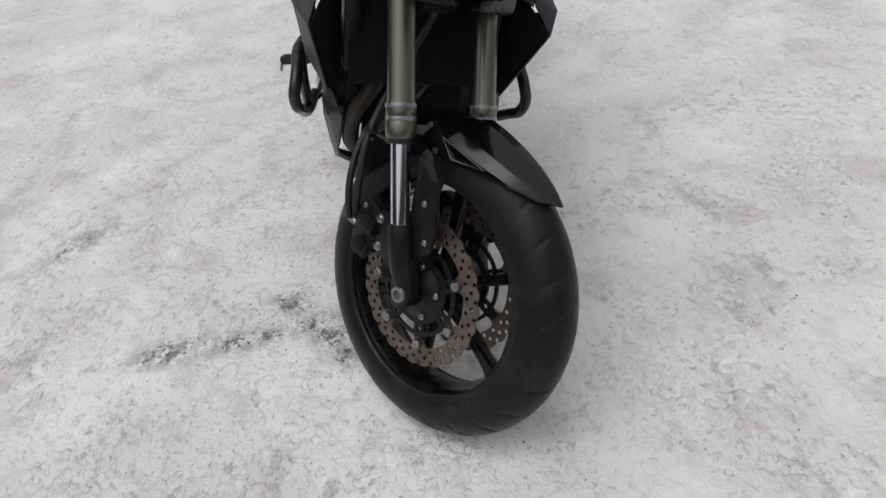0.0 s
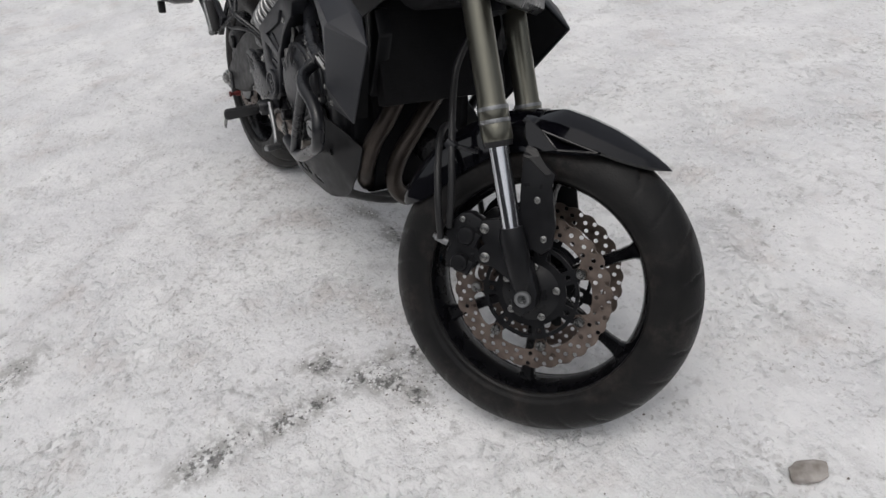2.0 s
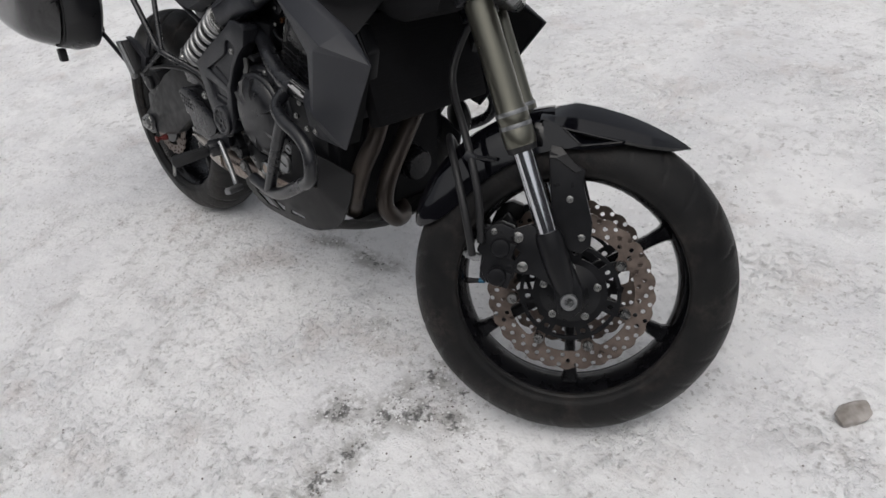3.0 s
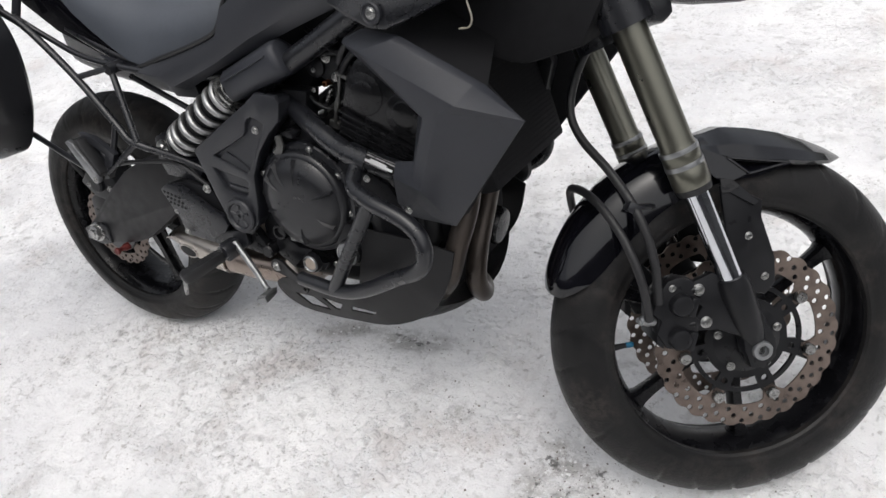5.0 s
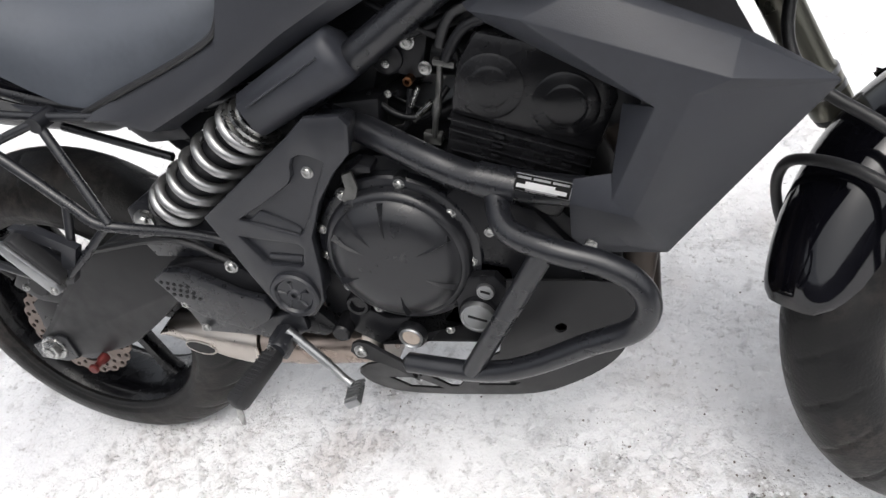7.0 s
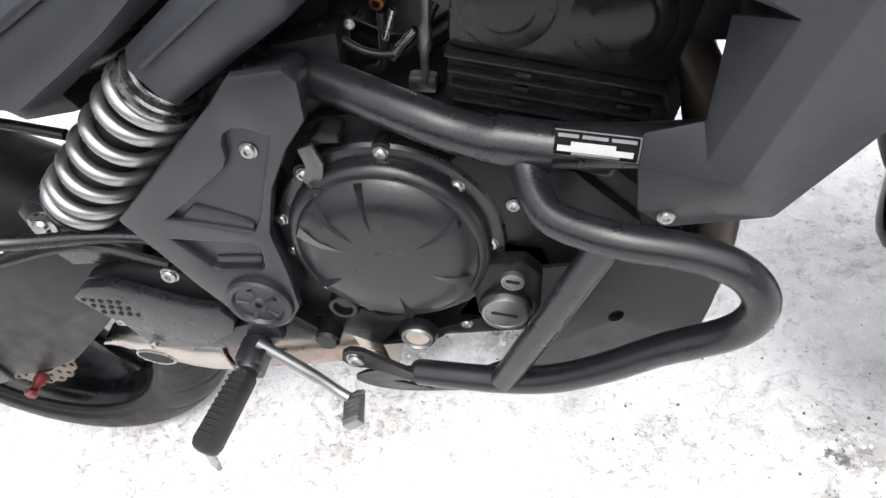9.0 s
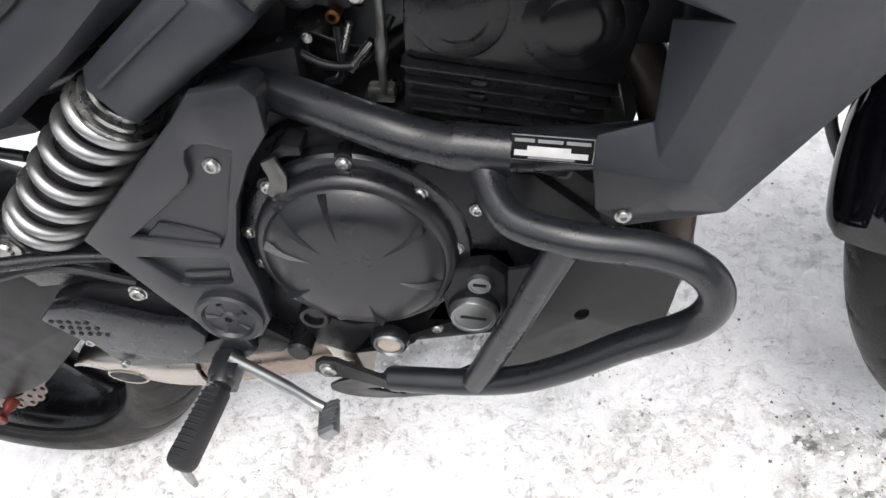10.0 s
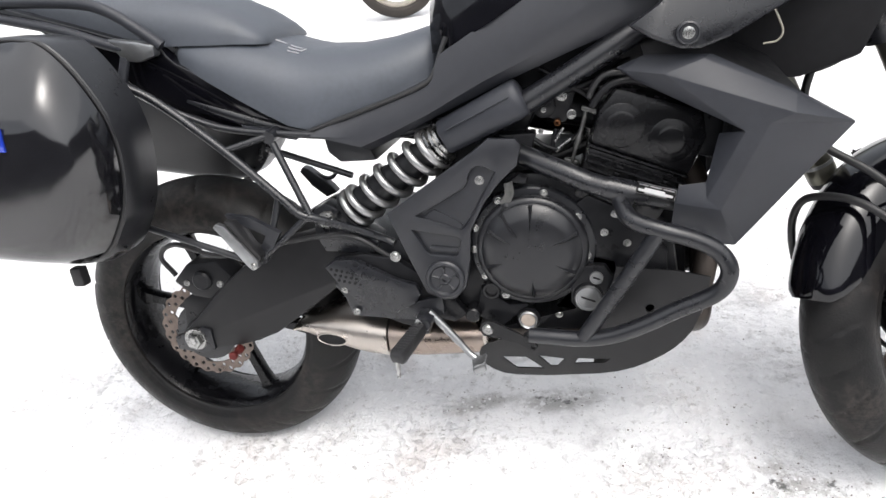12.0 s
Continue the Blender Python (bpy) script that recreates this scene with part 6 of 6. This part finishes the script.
# pillion footrest, folded up
bm = bmesh.new()
pierced(bm, [(0.190, 0.612), (0.232, 0.606), (0.285, 0.575), (0.262, 0.540), (0.247, 0.520), (0.232, 0.518), (0.215, 0.560)], [[(0.216, 0.594), (0.258, 0.572), (0.244, 0.548), (0.232, 0.560)]], -0.220, -0.232)
hold = part("pillion_bracket", bm, DARK, bike, "black triangular pillion footrest bracket")
bm = bmesh.new()
prism(bm, [(0.176, 0.598), (0.184, 0.604), (0.198, 0.598), (0.246, 0.534), (0.246, 0.522), (0.234, 0.516), (0.226, 0.524)], -0.256, -0.244, 0.003)
peg = part("pillion_footrest", bm, ALLOY, bike, "folded pillion footrest with bare alloy edge")
bm = bmesh.new()
prism(bm, [(0.196, 0.606), (0.210, 0.604), (0.252, 0.540), (0.247, 0.530)], -0.252, -0.228, 0.003)
part("footrest_rubber", bm, RUBBER, peg)
bolt(peg, (0.238, -0.257, 0.526), 0.006)

# side stand
bm = bmesh.new()
tube(bm, [(0.58, 0.16, 0.36), (0.60, 0.24, 0.22), (0.62, 0.318, 0.098)], [0.013, 0.012, 0.010], 12)
box(bm, (0.63, 0.325, 0.088), (0.07, 0.04, 0.008), (13, 0, 0), 0.003)
part("side_stand", bm, POWDER, bike, "black side stand on the snow")

# nose: headlight and cowl
bm = bmesh.new()
secs = []
for x, zc, h, w in ((1.16, 0.950, 0.105, 0.14), (1.24, 0.938, 0.117, 0.122), (1.30, 0.930, 0.114, 0.106), (1.36, 0.924, 0.105, 0.092), (1.392, 0.919, 0.092, 0.083), (1.399, 0.918, 0.080, 0.075)):
    secs.append([(x + 0.30 * max(0, -math.sin(a)) * 0.05, w * math.cos(a), zc + h * math.sin(a)) for a in (2 * math.pi * k / 28 for k in range(28))])
loft(bm, secs, caps=False)
bmesh.ops.solidify(bm, geom=list(bm.faces), thickness=0.004)
cowl = part("headlight_cowl", bm, GLOSS, bike, "gloss black headlight cowl")
bm = bmesh.new()
lathe(bm, [(0.074, 0.0), (0.066, -0.016), (0.050, -0.040), (0.024, -0.056), (0.0, -0.060)], (1.390, 0, 0.918), (1, 0, 0), 32)
lathe(bm, [(0.0, -0.020), (0.012, -0.022), (0.014, -0.05)], (1.390, 0, 0.918), (1, 0, 0), 16)
part("reflector", bm, CHROME, cowl, "bright headlight reflector")
bm = bmesh.new()
lathe(bm, [(0.074, 0.002), (0.060, 0.010), (0.034, 0.016), (0.0, 0.018)], (1.394, 0, 0.918), (1, 0, 0), 32)
lens = part("headlight_lens", bm, GLASS, cowl, "clear headlight lens")
lens.visible_shadow = False
bm = bmesh.new()
prism(bm, [(0.93, 0.83), (1.00, 0.778), (1.085, 0.755), (1.113, 0.753), (1.195, 0.779), (1.225, 0.85), (1.20, 0.93), (1.05, 0.95), (0.95, 0.91)], -0.12, 0.12, 0.01)
part("cockpit_tray", bm, SOOT, bike, "black inner cockpit tray")
bm = bmesh.new()
tube(bm, curve([(1.055, -0.185, 0.865), (1.062, -0.190, 0.848), (1.068, -0.192, 0.830), (1.062, -0.190, 0.818), (1.045, -0.186, 0.815)], 6), 0.0014, 8)
part("loose_wire", bm, WIRE, bike, "loose cream wire end")

# pannier cases
def rounded(loop, times=2):
    """Corners of a closed outline cut off again and again."""
    for k in range(times):
        out = []
        for (x0, z0), (x1, z1) in zip(loop, loop[1:] + loop[:1]):
            out += [(x0 * 0.75 + x1 * 0.25, z0 * 0.75 + z1 * 0.25), (x0 * 0.25 + x1 * 0.75, z0 * 0.25 + z1 * 0.75)]
        loop = out
    return loop


CASE = rounded([(0.010, 0.938), (0.062, 0.905), (0.110, 0.820), (0.119, 0.760), (0.110, 0.690), (0.090, 0.634), (0.040, 0.562), (-0.040, 0.548), (-0.400, 0.612), (-0.460, 0.645), (-0.465, 0.880), (-0.430, 0.938)])


def case_section(y, shrink, forward):
    """The case's outline at a depth: the floor rises and the shoulder falls towards the outside."""
    row = []
    for x, z in CASE:
        x += forward * max(0.0, min(1.0, (x + 0.2) / 0.3))
        z += max(0.0, 0.75 - z) / 0.23 * max(0.0, -0.30 - y) * 0.40
        z = min(z, 0.838 + (y + 0.432) * 1.12)
        cx, cz = -0.165, 0.73
        row.append((x - math.copysign(min(shrink, abs(x - cx)), x - cx), y, z - shrink * max(-1.0, min(1.0, (z - cz) / 0.12))))
    return row


def build_pannier(side, label):
    """A two-part hard case; the lid carries a groove, a seal and, on the right, a reflector."""
    def lofted(sections):
        bm = loft(bmesh.new(), [case_section(*q) for q in sections])
        return bm if side < 0 else mirrored(bm)

    pannier = tagged(new("pannier_case"), label, "pannier case", group="panniers on the motorcycle")
    pannier.matrix_basis = bike.matrix_basis @ Matrix.Translation((-0.018, -0.014 * side, 0.0))
    part("inner_shell", lofted(((-0.234, 0.020, -0.014), (-0.240, 0.008, -0.008), (-0.252, 0.0, -0.004), (-0.300, 0.0, 0.0), (-0.338, 0.0, 0.0), (-0.342, 0.003, 0.0))), CLUTCH, pannier, "matt black inner shell", sharp=40)
    lid = part("outer_lid", lofted(((-0.3425, 0.010, 0.0), (-0.345, 0.006, 0.0), (-0.3475, 0.003, 0.0), (-0.352, 0.001, 0.0), (-0.385, 0.004, -0.004), (-0.410, 0.010, -0.010), (-0.421, 0.017, -0.014), (-0.428, 0.028, -0.018), (-0.431, 0.042, -0.02))), LID, pannier, "gloss black outer lid", sharp=40)
    seam = bmesh.new()
    loop = [(x, -side * y, z) for x, y, z in case_section(-0.3435, 0.002, 0.0)]
    tube(seam, loop + loop[:2], 0.0028, 8)
    part("lid_seal", seam, RUBBER, pannier, "black rubber lid seal")
    foot = bmesh.new()
    box(foot, (-0.040, 0.330 * side, 0.540), (0.022, 0.020, 0.034), (0, 0, 0), 0.004)
    part("rubber_foot", foot, RUBBER, pannier)
    lug = bmesh.new()
    tube(lug, [(0.03, 0.238 * side, 0.845), (0.03, 0.206 * side, 0.845)], 0.009, 10)
    tube(lug, [(0.0, 0.238 * side, 0.60), (0.0, 0.222 * side, 0.60)], 0.010, 10)
    part("mounting_lug", lug, POWDER, pannier)
    return lid


lid = build_pannier(-1, "hard gloss black pannier case hung on its rack beside the footrest")
bm = bmesh.new()
prism(bm, [(-0.07, 0.784), (-0.068, 0.818), (0.002, 0.815), (0.000, 0.781)], -0.4335, -0.429, 0.001)
part("reflector_strip", bm, BLUE, lid, "small blue reflector")
build_pannier(1, "hard gloss black pannier case on the stand side of the seat")

# ---- round about ----
bm = bmesh.new()
bmesh.ops.create_icosphere(bm, subdivisions=4, radius=1.0)
for v in bm.verts:
    q = v.co.copy()
    f = 1 + 0.22 * noise.noise(q * 1.6 + Vector((4, 1, 2))) + 0.07 * noise.noise(q * 5)
    v.co = Vector((max(-0.9, min(0.95, q.x * f + 0.3 * q.y)) * 0.036, max(-0.85, min(0.9, q.y * f)) * 0.024, max(-0.6, min(0.75 - 0.5 * q.x, q.z * f)) * 0.015))
finish(bm)
me = bpy.data.meshes.new("stone")
bm.to_mesh(me)
bm.free()
me.materials.append(STONE)
stone = tagged(new("stone", me), "broken brown-grey stone lying on the snow", "stone")
stone.matrix_basis = pose(1.880, 0.312, 0.008, 4, -6, 50)

# wheel of another machine parked behind
wheel = tagged(new("parked_wheel"), "pale-rimmed dusty wheel of a machine parked behind", "wheel")
wheel.matrix_basis = pose(-0.40, 3.40, 0.0, 0, 0, 12)
part("tyre", tyre_mesh(0, 0.275, 0.275, 0.045, 0.050, 20, 180, 20), OLD_TYRE, wheel, "brown dusty tyre")
bm = bmesh.new()
lathe(bm, [(0.205, -0.030), (0.205, 0.030), (0.190, 0.034), (0.180, 0.015), (0.180, -0.015), (0.190, -0.034)], (0, 0, 0.275), (0, 1, 0), 64, closed=True)
lathe(bm, [(0.02, -0.05), (0.05, -0.05), (0.05, 0.05), (0.02, 0.05)], (0, 0, 0.275), (0, 1, 0), 32, closed=True)
for k in range(5):
    a = 2 * math.pi * k / 5 + 0.3
    tube(bm, [(0.04 * math.cos(a), 0, 0.275 + 0.04 * math.sin(a)), (0.185 * math.cos(a), 0, 0.275 + 0.185 * math.sin(a))], [0.018, 0.012], 10)
part("rim", bm, TAN_RIM, wheel, "pale alloy rim")

# unseen dark walls added behind and beside the walk to darken low reflections
for k, (x, y, w, turn) in enumerate(((0.0, -14.0, 44.0, 0), (18.0, 2.0, 32.0, 90), (-22.0, 2.0, 32.0, 90))):
    bm = bmesh.new()
    box(bm, (0, 0, 3.0), (w, 0.3, 7.0), (0, 0, 0), 0.02)
    finish(bm)
    me = bpy.data.meshes.new("backdrop")
    bm.to_mesh(me)
    bm.free()
    me.materials.append(BACKDROP_DARK)
    wall = tagged(new("backdrop", me), "plain dark unseen wall, added to darken reflections", "wall", kind="structure")
    wall.matrix_basis = pose(x, y, 0, 0, 0, turn)


# crumbs of snow and grit strewn over the ground
def strewn(name, count, size, mat, label, category, seed, where):
    dice = random.Random(seed)
    ico = bmesh.new()
    bmesh.ops.create_icosphere(ico, subdivisions=1, radius=1.0)
    base = [v.co.copy() for v in ico.verts]
    tris = [[v.index for v in f.verts] for f in ico.faces]
    ico.free()
    verts, faces = [], []
    for k in range(count):
        x, y = where(dice)
        r = size[0] * (size[1] / size[0]) ** (dice.random() ** 2.2)
        z = ground_height(x, y)
        turn = Euler((dice.uniform(0, 6), dice.uniform(0, 6), dice.uniform(0, 6))).to_matrix()
        flat = dice.uniform(0.35, 0.8)
        n0 = len(verts)
        for q in base:
            p = turn @ (q * dice.uniform(0.65, 1.15) * r)
            verts.append((x + p.x, y + p.y, z + p.z * flat + r * 0.12))
        faces += [[n0 + i for i in t] for t in tris]
    me = bpy.data.meshes.new(name)
    me.from_pydata(verts, [], faces)
    me.materials.append(mat)
    return tagged(new(name, me), label, category, kind="stuff")


def anywhere(dice):
    return dice.uniform(-1.2, 2.2), dice.uniform(-1.25, 1.6)


def by_patches(dice):
    cx, cy, a, c, turn, depth = dice.choice(BARE)
    u, v = dice.gauss(0, a * 1.1), dice.gauss(0, c * 1.5)
    return cx + u * math.cos(radians(turn)) - v * math.sin(radians(turn)), cy + u * math.sin(radians(turn)) + v * math.cos(radians(turn))


strewn("snow_crumbs", 6500, (0.0015, 0.0060), CRUMB, "loose white crumbs of trodden snow", "snow", 3, anywhere)
strewn("snow_lumps", 700, (0.001, 0.0045), CRUMB, "small broken lumps of snow by the worn patches", "snow", 4, by_patches)
strewn("grit", 1100, (0.001, 0.0032), GRIT, "dark grit strewn on the snow", "grit", 5, lambda d: by_patches(d) if d.random() < 0.45 else anywhere(d))
